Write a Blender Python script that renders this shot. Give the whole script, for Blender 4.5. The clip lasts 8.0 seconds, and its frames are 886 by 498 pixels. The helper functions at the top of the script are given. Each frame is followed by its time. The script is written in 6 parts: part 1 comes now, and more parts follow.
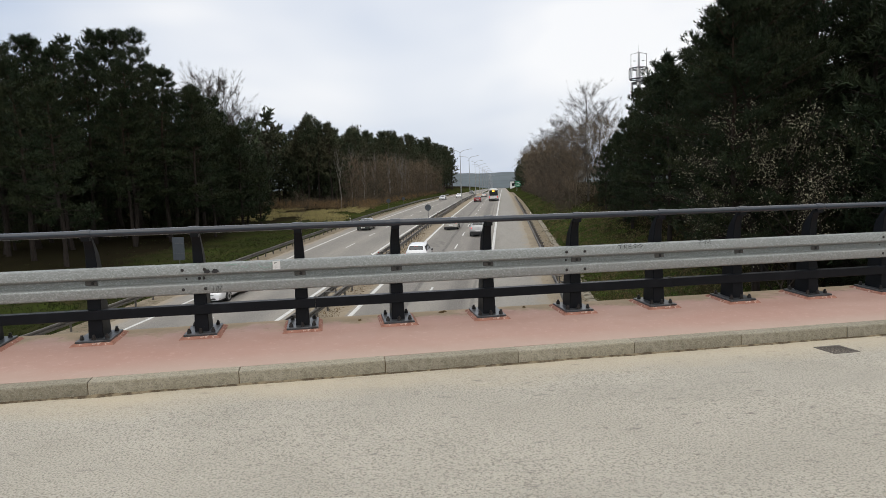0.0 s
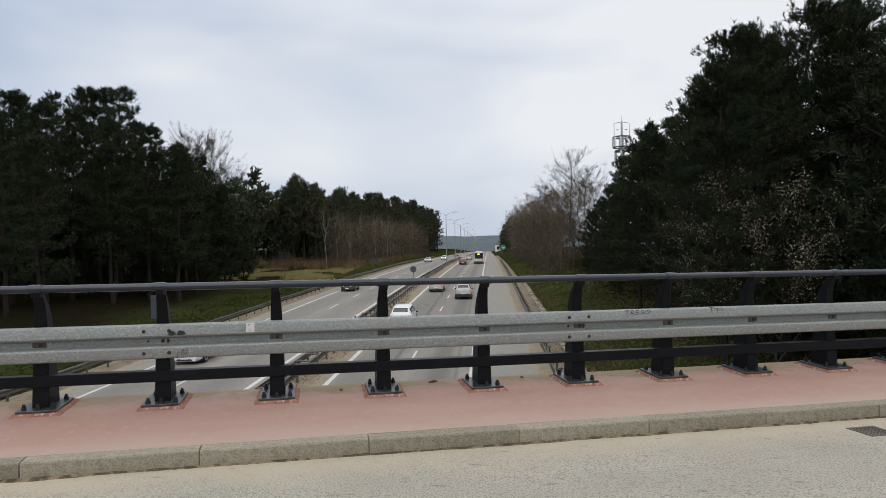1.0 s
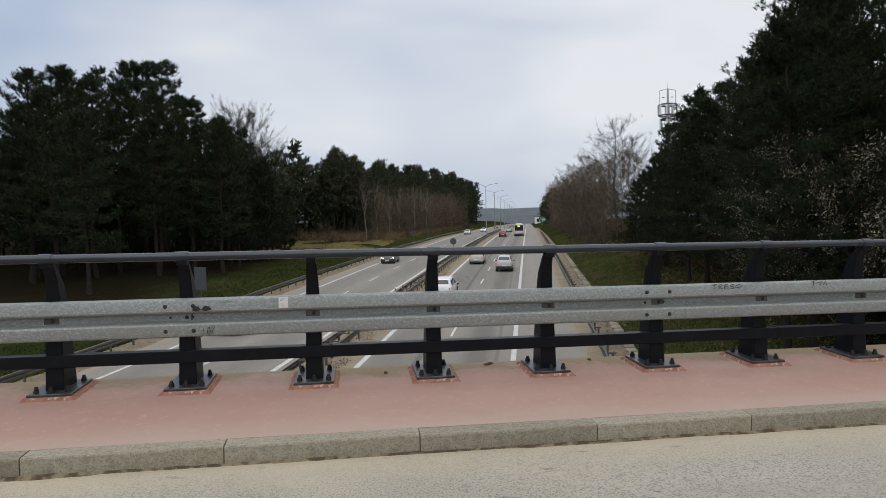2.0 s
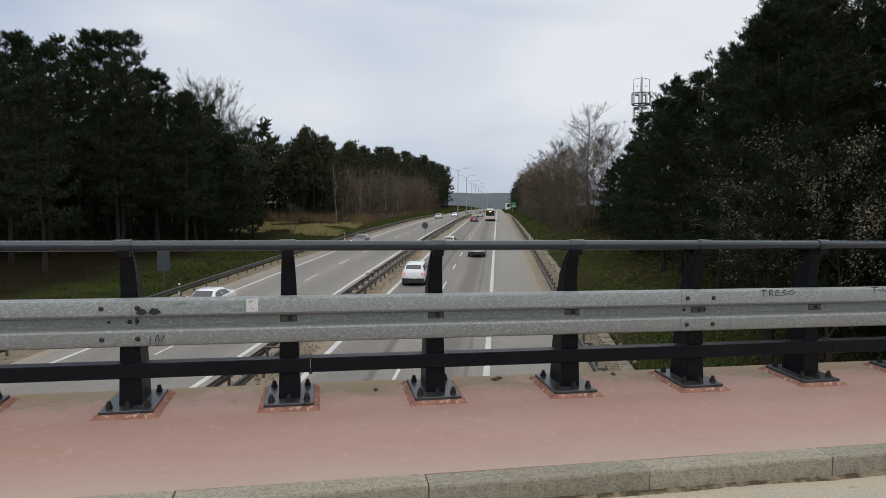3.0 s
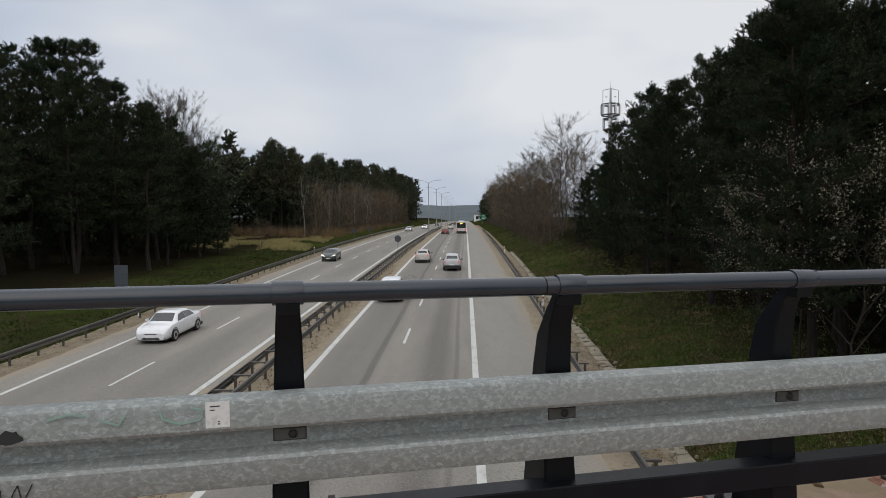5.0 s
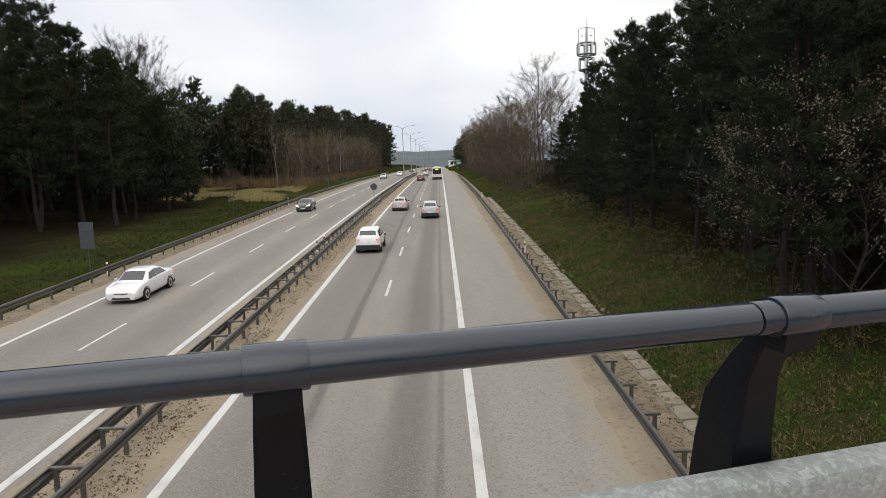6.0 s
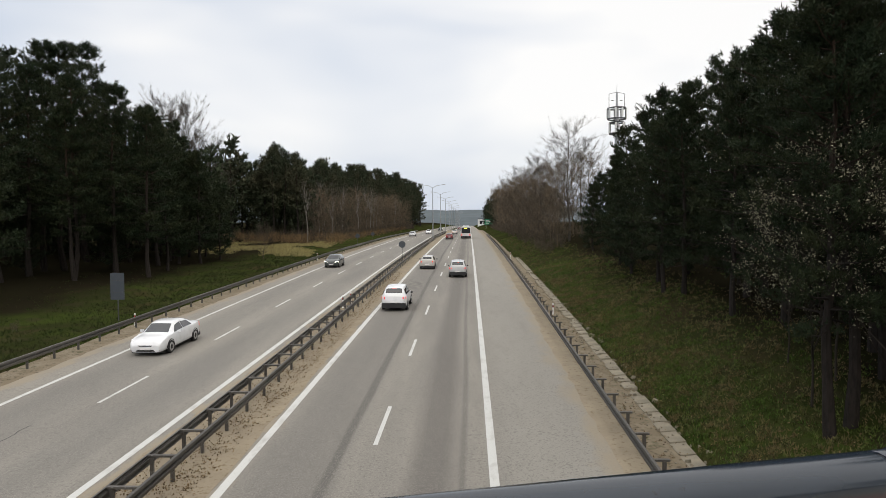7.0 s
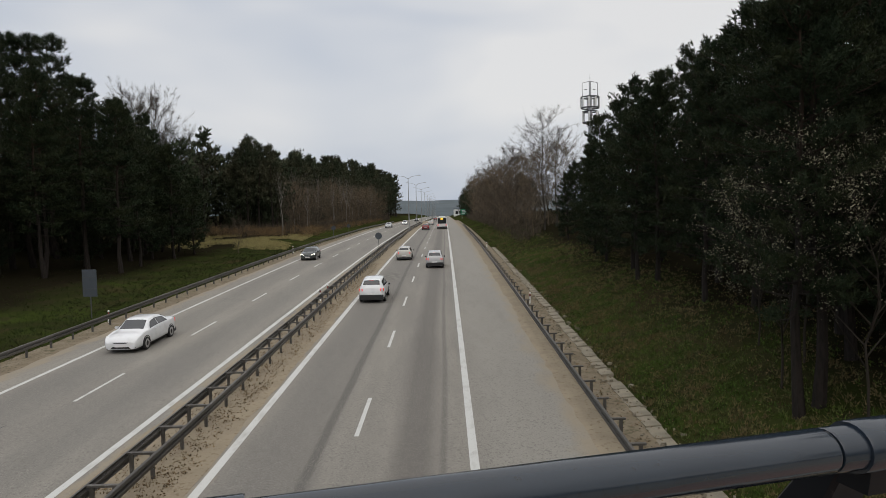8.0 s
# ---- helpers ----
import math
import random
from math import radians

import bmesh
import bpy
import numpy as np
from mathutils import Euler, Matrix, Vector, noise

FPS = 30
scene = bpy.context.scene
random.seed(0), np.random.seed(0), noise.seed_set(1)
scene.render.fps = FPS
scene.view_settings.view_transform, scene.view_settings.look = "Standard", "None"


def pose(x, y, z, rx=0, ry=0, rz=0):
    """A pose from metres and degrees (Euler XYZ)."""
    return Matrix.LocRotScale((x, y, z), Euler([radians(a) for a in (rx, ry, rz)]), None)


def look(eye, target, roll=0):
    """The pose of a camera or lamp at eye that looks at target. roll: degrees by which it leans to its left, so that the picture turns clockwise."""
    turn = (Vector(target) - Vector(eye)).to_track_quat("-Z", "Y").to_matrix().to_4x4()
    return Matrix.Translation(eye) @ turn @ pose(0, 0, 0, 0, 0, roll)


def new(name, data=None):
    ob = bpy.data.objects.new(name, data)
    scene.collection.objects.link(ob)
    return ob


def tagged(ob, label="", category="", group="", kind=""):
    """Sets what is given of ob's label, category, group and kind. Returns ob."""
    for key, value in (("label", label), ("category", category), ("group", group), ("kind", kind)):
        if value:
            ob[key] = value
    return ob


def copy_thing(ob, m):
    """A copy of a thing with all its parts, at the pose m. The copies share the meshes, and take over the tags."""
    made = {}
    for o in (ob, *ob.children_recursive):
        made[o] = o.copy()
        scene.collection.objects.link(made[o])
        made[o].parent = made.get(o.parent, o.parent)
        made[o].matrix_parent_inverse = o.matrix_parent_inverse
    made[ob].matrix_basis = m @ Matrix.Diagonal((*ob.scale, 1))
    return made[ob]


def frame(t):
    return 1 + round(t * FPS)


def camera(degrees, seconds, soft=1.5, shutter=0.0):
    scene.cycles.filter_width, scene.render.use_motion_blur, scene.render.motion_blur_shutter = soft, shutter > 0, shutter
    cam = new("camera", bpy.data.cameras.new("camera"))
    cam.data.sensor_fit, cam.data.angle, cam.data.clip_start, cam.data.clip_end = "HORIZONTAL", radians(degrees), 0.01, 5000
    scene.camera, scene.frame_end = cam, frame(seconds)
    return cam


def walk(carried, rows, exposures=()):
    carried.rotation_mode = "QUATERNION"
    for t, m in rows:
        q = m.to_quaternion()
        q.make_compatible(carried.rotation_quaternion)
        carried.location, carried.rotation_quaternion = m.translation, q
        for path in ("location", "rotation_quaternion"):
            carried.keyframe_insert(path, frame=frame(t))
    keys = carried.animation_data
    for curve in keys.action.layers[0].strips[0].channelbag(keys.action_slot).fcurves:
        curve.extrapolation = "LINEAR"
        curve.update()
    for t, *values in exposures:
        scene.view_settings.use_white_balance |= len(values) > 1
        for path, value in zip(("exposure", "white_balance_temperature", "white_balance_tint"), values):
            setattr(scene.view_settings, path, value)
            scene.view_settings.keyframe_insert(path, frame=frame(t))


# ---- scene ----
cam = camera(68.0, 8.0, soft=0.55)
PATH = [
    (0, (-0.709, -6.814, 1.460), (-0.363, -4.853, 1.274), -1.90),
    (0.5, (-0.658, -6.596, 1.464), (-0.293, -4.634, 1.327), -2.15),
    (1, (-0.684, -6.229, 1.415), (-0.286, -4.269, 1.417), -0.90),
    (1.5, (-0.653, -5.800, 1.349), (-0.324, -3.827, 1.341), -1.20),
    (1.7, (-0.656, -5.654, 1.352), (-0.384, -3.673, 1.296), -1.20),
    (2.8, (-0.782, -4.587, 1.351), (-0.432, -2.621, 1.244), -0.10),
    (3, (-0.795, -4.387, 1.381), (-0.425, -2.426, 1.251), 0.28),
    (3.5, (-0.880, -3.832, 1.386), (-0.493, -1.871, 1.320), 0.60),
    (4, (-0.923, -3.283, 1.373), (-0.546, -1.321, 1.282), 0.54),
    (4.5, (-0.948, -2.741, 1.372), (-0.534, -0.786, 1.287), -1.42),
    (5, (-1.002, -2.202, 1.360), (-0.538, -0.259, 1.268), -0.35),
    (5.2, (-0.989, -1.955, 1.342), (-0.520, -0.016, 1.192), -0.05),
    (6.3, (-1.014, -0.864, 1.486), (-0.474, 1.044, 1.225), -2.06),
    (6.5, (-1.008, -0.825, 1.509), (-0.545, 1.105, 1.266), -2.84),
    (7, (-0.853, -0.690, 1.455), (-0.399, 1.256, 1.377), -0.39),
    (7.5, (-0.911, -0.770, 1.489), (-0.433, 1.172, 1.461), -0.65),
    (8, (-0.915, -0.787, 1.490), (-0.392, 1.140, 1.382), -1.21),
]
EXPOSURES = [(0.0, 0.26, 6750, 10), (0.5, 0.22, 6730, 10), (1.0, 0.08, 6580, 10), (1.5, -0.03, 6550, 10), (2.8, 0.05, 6530, 10), (3.0, 0.0, 6530, 10), (3.5, -0.05, 6580, 10), (4.0, -0.08, 6590, 10),
             (4.5, -0.08, 6580, 10), (5.0, -0.08, 6600, 10), (5.2, -0.04, 6620, 10), (6.3, 0.43, 7000, 10), (6.5, 0.40, 7000, 10), (7.0, 0.31, 6980, 10), (7.5, 0.03, 6880, 10), (8.0, -0.10, 6850, 10)]
walk(cam, [(t, look(eye, target, roll)) for t, eye, target, roll in PATH], EXPOSURES)

# ---------------------------------------------------------------- world and light
world = bpy.data.worlds.new("overcast_sky")
scene.world = world
world.use_nodes = True
wn, wl = world.node_tree.nodes, world.node_tree.links
wn.clear()
w_out = wn.new("ShaderNodeOutputWorld")
w_bg = wn.new("ShaderNodeBackground")
w_sky = wn.new("ShaderNodeTexSky")
w_sky.sky_type, w_sky.sun_disc = "NISHITA", False
w_sky.sun_elevation, w_sky.sun_rotation = radians(42), radians(200)
w_sky.air_density, w_sky.dust_density = 1.0, 4.0
w_scale = wn.new("ShaderNodeVectorMath")
w_scale.operation = "SCALE"
w_scale.inputs["Scale"].default_value = 0.10
w_co = wn.new("ShaderNodeTexCoord")
w_map = wn.new("ShaderNodeMapping")
w_map.inputs["Scale"].default_value = (1.0, 1.0, 3.2)
w_noise = wn.new("ShaderNodeTexNoise")
w_noise.inputs["Scale"].default_value = 1.7
w_noise.inputs["Detail"].default_value = 3.0
w_noise.inputs["Roughness"].default_value = 0.5
w_noise.inputs["Distortion"].default_value = 0.35
w_ramp = wn.new("ShaderNodeValToRGB")
w_ramp.color_ramp.elements[0].position, w_ramp.color_ramp.elements[0].color = 0.42, (0.44, 0.55, 0.745, 1)
w_ramp.color_ramp.elements[1].position, w_ramp.color_ramp.elements[1].color = 0.86, (0.93, 0.955, 1.0, 1)
w_mix = wn.new("ShaderNodeMix")
w_mix.data_type = "RGBA"
w_mix.inputs["Factor"].default_value = 0.88
wl.new(w_co.outputs["Generated"], w_map.inputs["Vector"])
wl.new(w_map.outputs["Vector"], w_noise.inputs["Vector"])
w_sep = wn.new("ShaderNodeSeparateXYZ")
w_side = wn.new("ShaderNodeMath")
w_side.operation = "MULTIPLY_ADD"
w_side.inputs[1].default_value = 0.32
wl.new(w_co.outputs["Generated"], w_sep.inputs["Vector"])
wl.new(w_sep.outputs["X"], w_side.inputs[0])
wl.new(w_noise.outputs["Fac"], w_side.inputs[2])
w_up = wn.new("ShaderNodeMath")
w_up.operation = "MULTIPLY_ADD"
w_up.inputs[1].default_value = 0.55
wl.new(w_sep.outputs["Z"], w_up.inputs[0])
wl.new(w_side.outputs[0], w_up.inputs[2])
wl.new(w_up.outputs[0], w_ramp.inputs["Fac"])
wl.new(w_sky.outputs["Color"], w_scale.inputs[0])
wl.new(w_scale.outputs["Vector"], w_mix.inputs["A"])
wl.new(w_ramp.outputs["Color"], w_mix.inputs["B"])
wl.new(w_mix.outputs["Result"], w_bg.inputs["Color"])
w_zenith = wn.new("ShaderNodeMapRange")
w_zenith.interpolation_type = "SMOOTHSTEP"
for key, value in (("From Min", 0.28), ("From Max", 1.0), ("To Min", 0.91), ("To Max", 1.5)):
    w_zenith.inputs[key].default_value = value
wl.new(w_sep.outputs["Z"], w_zenith.inputs["Value"])
wl.new(w_zenith.outputs["Result"], w_bg.inputs["Strength"])
wl.new(w_bg.outputs["Background"], w_out.inputs["Surface"])

sun = new("sun", bpy.data.lights.new("sun", "SUN"))
sun.data.energy, sun.data.angle, sun.data.color = 0.55, radians(75), (1.0, 0.93, 0.84)
sun.matrix_basis = look((0, 0, 40), (12, 34, 0))

# ---------------------------------------------------------------- the lie of the land
# the highway runs along v, with u to its right; the bridge runs along x
HIGHWAY_TURN = -15.4
HW = pose(0, 0, 0, 0, 0, HIGHWAY_TURN)
PROFILE_V = (-400, -60, 0, 18, 30, 50, 70, 100, 165, 300, 500, 900, 6000)
PROFILE_Z = (-14, -7.6, -6.0, -5.5, -5.13, -4.5, -3.95, -3.25, -2.35, -1.8, -1.6, -2.0, -20)


def road_z(v):
    """Height of the highway at v metres along it."""
    return sum(float(np.interp(v + d, PROFILE_V, PROFILE_Z)) for d in (-6, -3, 0, 3, 6)) / 5


def smooth(a, b, x):
    k = min(1.0, max(0.0, (x - a) / (b - a)))
    return k * k * (3 - 2 * k)


def ground_z(u, v):
    """Height of the land beside the highway."""
    z = road_z(v) - 0.05
    rough = noise.noise((u * 0.11, v * 0.11, 3.1)) * 0.35 + noise.noise((u * 0.5, v * 0.5, 8.7)) * 0.08
    if u > 6.0:
        z += 0.30 * min(u - 6.0, 6.2) + 0.10 * min(max(u - 12.2, 0), 18)
        z += rough * smooth(6.3, 10, u)
    elif u < -21.6:
        z += 0.02 * min(-u - 21.6, 40) + rough * smooth(21.8, 27, -u) + 3.5 * smooth(150, 330, v) * smooth(25, 40, -u)
    x = u * math.cos(radians(HIGHWAY_TURN)) - v * math.sin(radians(HIGHWAY_TURN))
    y = u * math.sin(radians(HIGHWAY_TURN)) + v * math.cos(radians(HIGHWAY_TURN))
    # embankments that carry the ends of the bridge
    e = smooth(24, 40, abs(x + 5)) * smooth(9.5, 2.0, abs(y + 5) - 6)
    z = z * (1 - e) + -0.95 * e
    far = smooth(700, 2200, math.hypot(u, v))
    return z * (1 - far) - 6 * far


def land(u, v, dz=0.0, turn=0.0):
    return HW @ pose(u, v, ground_z(u, v) + dz, 0, 0, turn)


def on_road(u, v, turn=0.0):
    slope = math.degrees(math.atan((road_z(v + 2) - road_z(v - 2)) / 4))
    return HW @ pose(u, v, road_z(v), slope, 0, 0) @ pose(0, 0, 0, 0, 0, turn)


# ---------------------------------------------------------------- materials
def material(name, base, rough=0.7, metal=0.0, spec=0.5):
    m = bpy.data.materials.new(name)
    m.use_nodes = True
    b = m.node_tree.nodes["Principled BSDF"]
    b.inputs["Base Color"].default_value = (*base, 1)
    b.inputs["Roughness"].default_value = rough
    b.inputs["Metallic"].default_value = metal
    b.inputs["Specular IOR Level"].default_value = spec
    return m


class Mix:
    """Builds layered procedural colour for one material."""

    def __init__(self, m, coords="Object"):
        self.n, self.l = m.node_tree.nodes, m.node_tree.links
        self.b = self.n["Principled BSDF"]
        self.co = self.n.new("ShaderNodeTexCoord").outputs[coords]
        self.colour = None

    def noise(self, scale, detail=4.0, stretch=(1, 1, 1), rough=0.55, distort=0.0):
        p = self.n.new("ShaderNodeMapping")
        p.inputs["Scale"].default_value = stretch
        t = self.n.new("ShaderNodeTexNoise")
        t.inputs["Scale"].default_value = scale
        t.inputs["Detail"].default_value = detail
        t.inputs["Roughness"].default_value = rough
        t.inputs["Distortion"].default_value = distort
        self.l.new(self.co, p.inputs["Vector"])
        self.l.new(p.outputs["Vector"], t.inputs["Vector"])
        return t.outputs["Fac"]

    def cells(self, scale, stretch=(1, 1, 1), out="Distance"):
        p = self.n.new("ShaderNodeMapping")
        p.inputs["Scale"].default_value = stretch
        t = self.n.new("ShaderNodeTexVoronoi")
        t.inputs["Scale"].default_value = scale
        self.l.new(self.co, p.inputs["Vector"])
        self.l.new(p.outputs["Vector"], t.inputs["Vector"])
        return t.outputs[out]

    def step(self, fac, lo, hi):
        r = self.n.new("ShaderNodeMapRange")
        r.inputs["From Min"].default_value, r.inputs["From Max"].default_value = lo, hi
        self.l.new(fac, r.inputs["Value"])
        return r.outputs["Result"]

    def axis(self, which):
        s = self.n.new("ShaderNodeSeparateXYZ")
        self.l.new(self.co, s.inputs["Vector"])
        return s.outputs[which]

    def band(self, value, centre, half, soft):
        """1 near the centre, 0 beyond half + soft."""
        a = self.math("SUBTRACT", value, centre)
        a = self.math("ABSOLUTE", a, 0)
        return self.step(a, half + soft, half)

    def math(self, op, a, b):
        k = self.n.new("ShaderNodeMath")
        k.operation = op
        for i, x in enumerate((a, b)):
            if isinstance(x, (int, float)):
                k.inputs[i].default_value = x
            else:
                self.l.new(x, k.inputs[i])
        return k.outputs[0]

    def layer(self, fac, colour, amount=1.0):
        k = self.n.new("ShaderNodeMix")
        k.data_type = "RGBA"
        if amount != 1.0:
            fac = self.math("MULTIPLY", fac, amount)
        self.l.new(fac, k.inputs["Factor"])
        if self.colour is None:
            k.inputs["A"].default_value = self.b.inputs["Base Color"].default_value
        else:
            self.l.new(self.colour, k.inputs["A"])
        k.inputs["B"].default_value = (*colour, 1)
        self.colour = k.outputs["Result"]
        self.l.new(self.colour, self.b.inputs["Base Color"])
        return self

    def rough(self, fac, lo, hi):
        r = self.n.new("ShaderNodeMapRange")
        r.inputs["To Min"].default_value, r.inputs["To Max"].default_value = lo, hi
        self.l.new(fac, r.inputs["Value"])
        self.l.new(r.outputs["Result"], self.b.inputs["Roughness"])
        return self

    def bump(self, fac, strength, distance):
        k = self.n.new("ShaderNodeBump")
        k.inputs["Strength"].default_value, k.inputs["Distance"].default_value = strength, distance
        self.l.new(fac, k.inputs["Height"])
        self.l.new(k.outputs["Normal"], self.b.inputs["Normal"])
        return self

    def tone(self, value, saturation=1.0):
        h = self.n.new("ShaderNodeHueSaturation")
        h.inputs["Value"].default_value, h.inputs["Saturation"].default_value = value, saturation
        self.l.new(self.colour, h.inputs["Color"])
        self.colour = h.outputs["Color"]
        self.l.new(self.colour, self.b.inputs["Base Color"])
        return self

    def by_object(self, lo, hi):
        """Varies the value of the colour from object to object."""
        info = self.n.new("ShaderNodeObjectInfo")
        h = self.n.new("ShaderNodeHueSaturation")
        r = self.n.new("ShaderNodeMapRange")
        r.inputs["To Min"].default_value, r.inputs["To Max"].default_value = lo, hi
        self.l.new(info.outputs["Random"], r.inputs["Value"])
        self.l.new(r.outputs["Result"], h.inputs["Value"])
        self.l.new(self.colour, h.inputs["Color"])
        self.l.new(h.outputs["Color"], self.b.inputs["Base Color"])
        return self

    def by_island(self, lo, hi):
        g = self.n.new("ShaderNodeNewGeometry")
        h = self.n.new("ShaderNodeHueSaturation")
        r = self.n.new("ShaderNodeMapRange")
        r.inputs["To Min"].default_value, r.inputs["To Max"].default_value = lo, hi
        self.l.new(g.outputs["Random Per Island"], r.inputs["Value"])
        self.l.new(r.outputs["Result"], h.inputs["Value"])
        if self.colour is None:
            h.inputs["Color"].default_value = self.b.inputs["Base Color"].default_value
        else:
            self.l.new(self.colour, h.inputs["Color"])
        self.l.new(h.outputs["Color"], self.b.inputs["Base Color"])
        return self


# bridge surfacing: pale worn chippings, sandy along the kerb
BRIDGE_ASPHALT = material("bridge_asphalt", (0.455, 0.425, 0.355), 0.95, 0.0, 0.2)
k = Mix(BRIDGE_ASPHALT)
grit = k.cells(80)
k.layer(k.step(k.noise(1.3, 5), 0.35, 0.7), (0.54, 0.505, 0.425), 0.7)
k.layer(k.step(k.noise(72, 4), 0.47, 0.64), (0.19, 0.175, 0.145), 0.75)
k.layer(k.step(k.cells(95), 0.32, 0.08), (0.70, 0.67, 0.59), 0.6)
k.layer(k.step(k.noise(17, 5, (0.5, 1, 1)), 0.66, 0.72), (0.13, 0.12, 0.105), 0.55)
k.layer(k.step(k.noise(0.55, 4, (0.25, 1.6, 1)), 0.5, 0.68), (0.36, 0.34, 0.29), 0.5)
edge = k.math("ADD", k.axis("Y"), k.math("MULTIPLY", k.noise(2.2, 4, (0.5, 1, 1)), 0.9))
k.layer(k.step(edge, -1.40, -0.80), (0.57, 0.49, 0.355), 0.75)
k.layer(k.step(k.noise(9, 5, (0.6, 1.4, 1)), 0.64, 0.72), (0.16, 0.15, 0.135), 0.55)
k.tone(0.84)
k.bump(grit, 0.9, 0.008)

RED_PAVING = material("red_walkway_coating", (0.43, 0.262, 0.212), 0.8, 0.0, 0.22)
k = Mix(RED_PAVING)
k.layer(k.step(k.noise(1.1, 5, (0.5, 1, 1)), 0.35, 0.7), (0.465, 0.325, 0.27), 0.8)
k.layer(k.step(k.noise(2.2, 6, (0.5, 1, 1)), 0.52, 0.74), (0.36, 0.195, 0.15), 0.4)
k.layer(k.step(k.noise(16, 5), 0.58, 0.7), (0.58, 0.40, 0.33), 0.4)
worn = k.math("ADD", k.axis("Y"), k.math("MULTIPLY", k.noise(2.2, 4, (0.4, 1, 1)), 0.5))
k.layer(k.step(worn, -0.45, -0.85), (0.47, 0.36, 0.295), 0.8)
moss = k.math("ADD", k.axis("Y"), k.math("MULTIPLY", k.noise(1.9, 6), 1.1))
k.layer(k.step(moss, 0.84, 1.06), (0.26, 0.165, 0.085), 0.8)
k.layer(k.step(k.math("ADD", moss, k.math("MULTIPLY", k.noise(9, 5), 0.5)), 1.06, 1.22), (0.17, 0.125, 0.06), 0.8)
k.layer(k.step(k.math("ADD", moss, k.math("MULTIPLY", k.noise(21, 5), 0.5)), 1.02, 1.12), (0.42, 0.33, 0.22), 0.5)
k.layer(k.step(k.noise(60, 3), 0.66, 0.74), (0.62, 0.50, 0.44), 0.5)
k.tone(0.85)
k.rough(k.noise(5, 3), 0.6, 0.9)
k.bump(k.noise(160, 3), 0.25, 0.002)

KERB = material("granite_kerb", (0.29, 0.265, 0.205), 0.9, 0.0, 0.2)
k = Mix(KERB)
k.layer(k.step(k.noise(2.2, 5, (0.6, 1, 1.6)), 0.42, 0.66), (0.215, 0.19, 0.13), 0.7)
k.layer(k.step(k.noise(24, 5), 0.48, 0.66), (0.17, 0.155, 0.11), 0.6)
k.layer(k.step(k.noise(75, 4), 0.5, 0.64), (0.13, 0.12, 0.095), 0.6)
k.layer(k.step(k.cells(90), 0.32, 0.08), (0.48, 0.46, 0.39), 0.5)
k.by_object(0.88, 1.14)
k.bump(k.noise(45, 5), 0.55, 0.008)

# kerb top: wear and the skylight on it share one paler colour
KERB_TOP = material("worn_skylit_kerb_top", (0.50, 0.47, 0.40), 0.9, 0.0, 0.2)
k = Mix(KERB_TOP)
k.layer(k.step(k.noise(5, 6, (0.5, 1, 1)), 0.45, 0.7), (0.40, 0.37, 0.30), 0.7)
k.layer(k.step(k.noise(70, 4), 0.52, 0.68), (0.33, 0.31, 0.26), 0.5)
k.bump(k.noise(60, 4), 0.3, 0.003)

GUTTER_DIRT = material("gutter_dirt", (0.085, 0.065, 0.042), 0.95, 0.0, 0.1)
k = Mix(GUTTER_DIRT)
k.layer(k.step(k.noise(12, 6), 0.45, 0.6), (0.27, 0.22, 0.145), 0.85)
k.bump(k.noise(60, 5), 0.8, 0.01)

CONCRETE = material("old_concrete", (0.33, 0.29, 0.22), 0.95, 0.0, 0.15)
k = Mix(CONCRETE)
k.layer(k.step(k.noise(1.6, 6), 0.4, 0.7), (0.20, 0.185, 0.145), 0.8)
k.layer(k.step(k.noise(30, 4), 0.55, 0.7), (0.40, 0.36, 0.28), 0.6)
k.tone(0.8)
k.by_object(0.92, 1.08)
k.bump(k.noise(40, 4), 0.5, 0.008)

ZINC = material("galvanised_steel", (0.205, 0.222, 0.212), 0.5, 0.1)
k = Mix(ZINC)
spangle = k.cells(62, (1, 1, 1.6), "Color")
k.layer(k.step(spangle, 0.45, 0.85), (0.30, 0.325, 0.318), 0.7)
k.layer(k.step(k.noise(48, 4, (1, 1, 1.4), 0.6, 0.9), 0.53, 0.62), (0.46, 0.49, 0.48), 0.42)
k.layer(k.step(k.noise(2.4, 5, (0.6, 1, 3)), 0.5, 0.75), (0.235, 0.24, 0.23), 0.7)
k.layer(k.step(k.noise(5.5, 6, (0.3, 1, 4)), 0.66, 0.78), (0.17, 0.16, 0.13), 0.6)
k.rough(k.noise(30, 3), 0.42, 0.66)
k.bump(k.noise(80, 3), 0.08, 0.001)

DULL_ZINC = material("weathered_barrier_steel", (0.100, 0.094, 0.086), 0.6, 0.4)
k = Mix(DULL_ZINC)
k.layer(k.step(k.noise(2.5, 5), 0.42, 0.7), (0.10, 0.09, 0.075), 0.8)
k.layer(k.step(k.noise(18, 4), 0.58, 0.7), (0.26, 0.255, 0.245), 0.6)
k.by_object(0.8, 1.2)

RAIL_PAINT = material("graphite_rail_paint", (0.016, 0.024, 0.035), 0.12, 0.0, 0.5)
RAIL_PAINT.node_tree.nodes["Principled BSDF"].inputs["IOR"].default_value = 1.55
k = Mix(RAIL_PAINT)
k.layer(k.step(k.noise(4, 5), 0.45, 0.7), (0.012, 0.017, 0.024), 0.7)
k.layer(k.step(k.noise(60, 4), 0.64, 0.72), (0.012, 0.014, 0.016), 0.6)
k.rough(k.noise(9, 4), 0.12, 0.2)
k.bump(k.noise(14, 3, (0.35, 1, 1)), 0.10, 0.004)

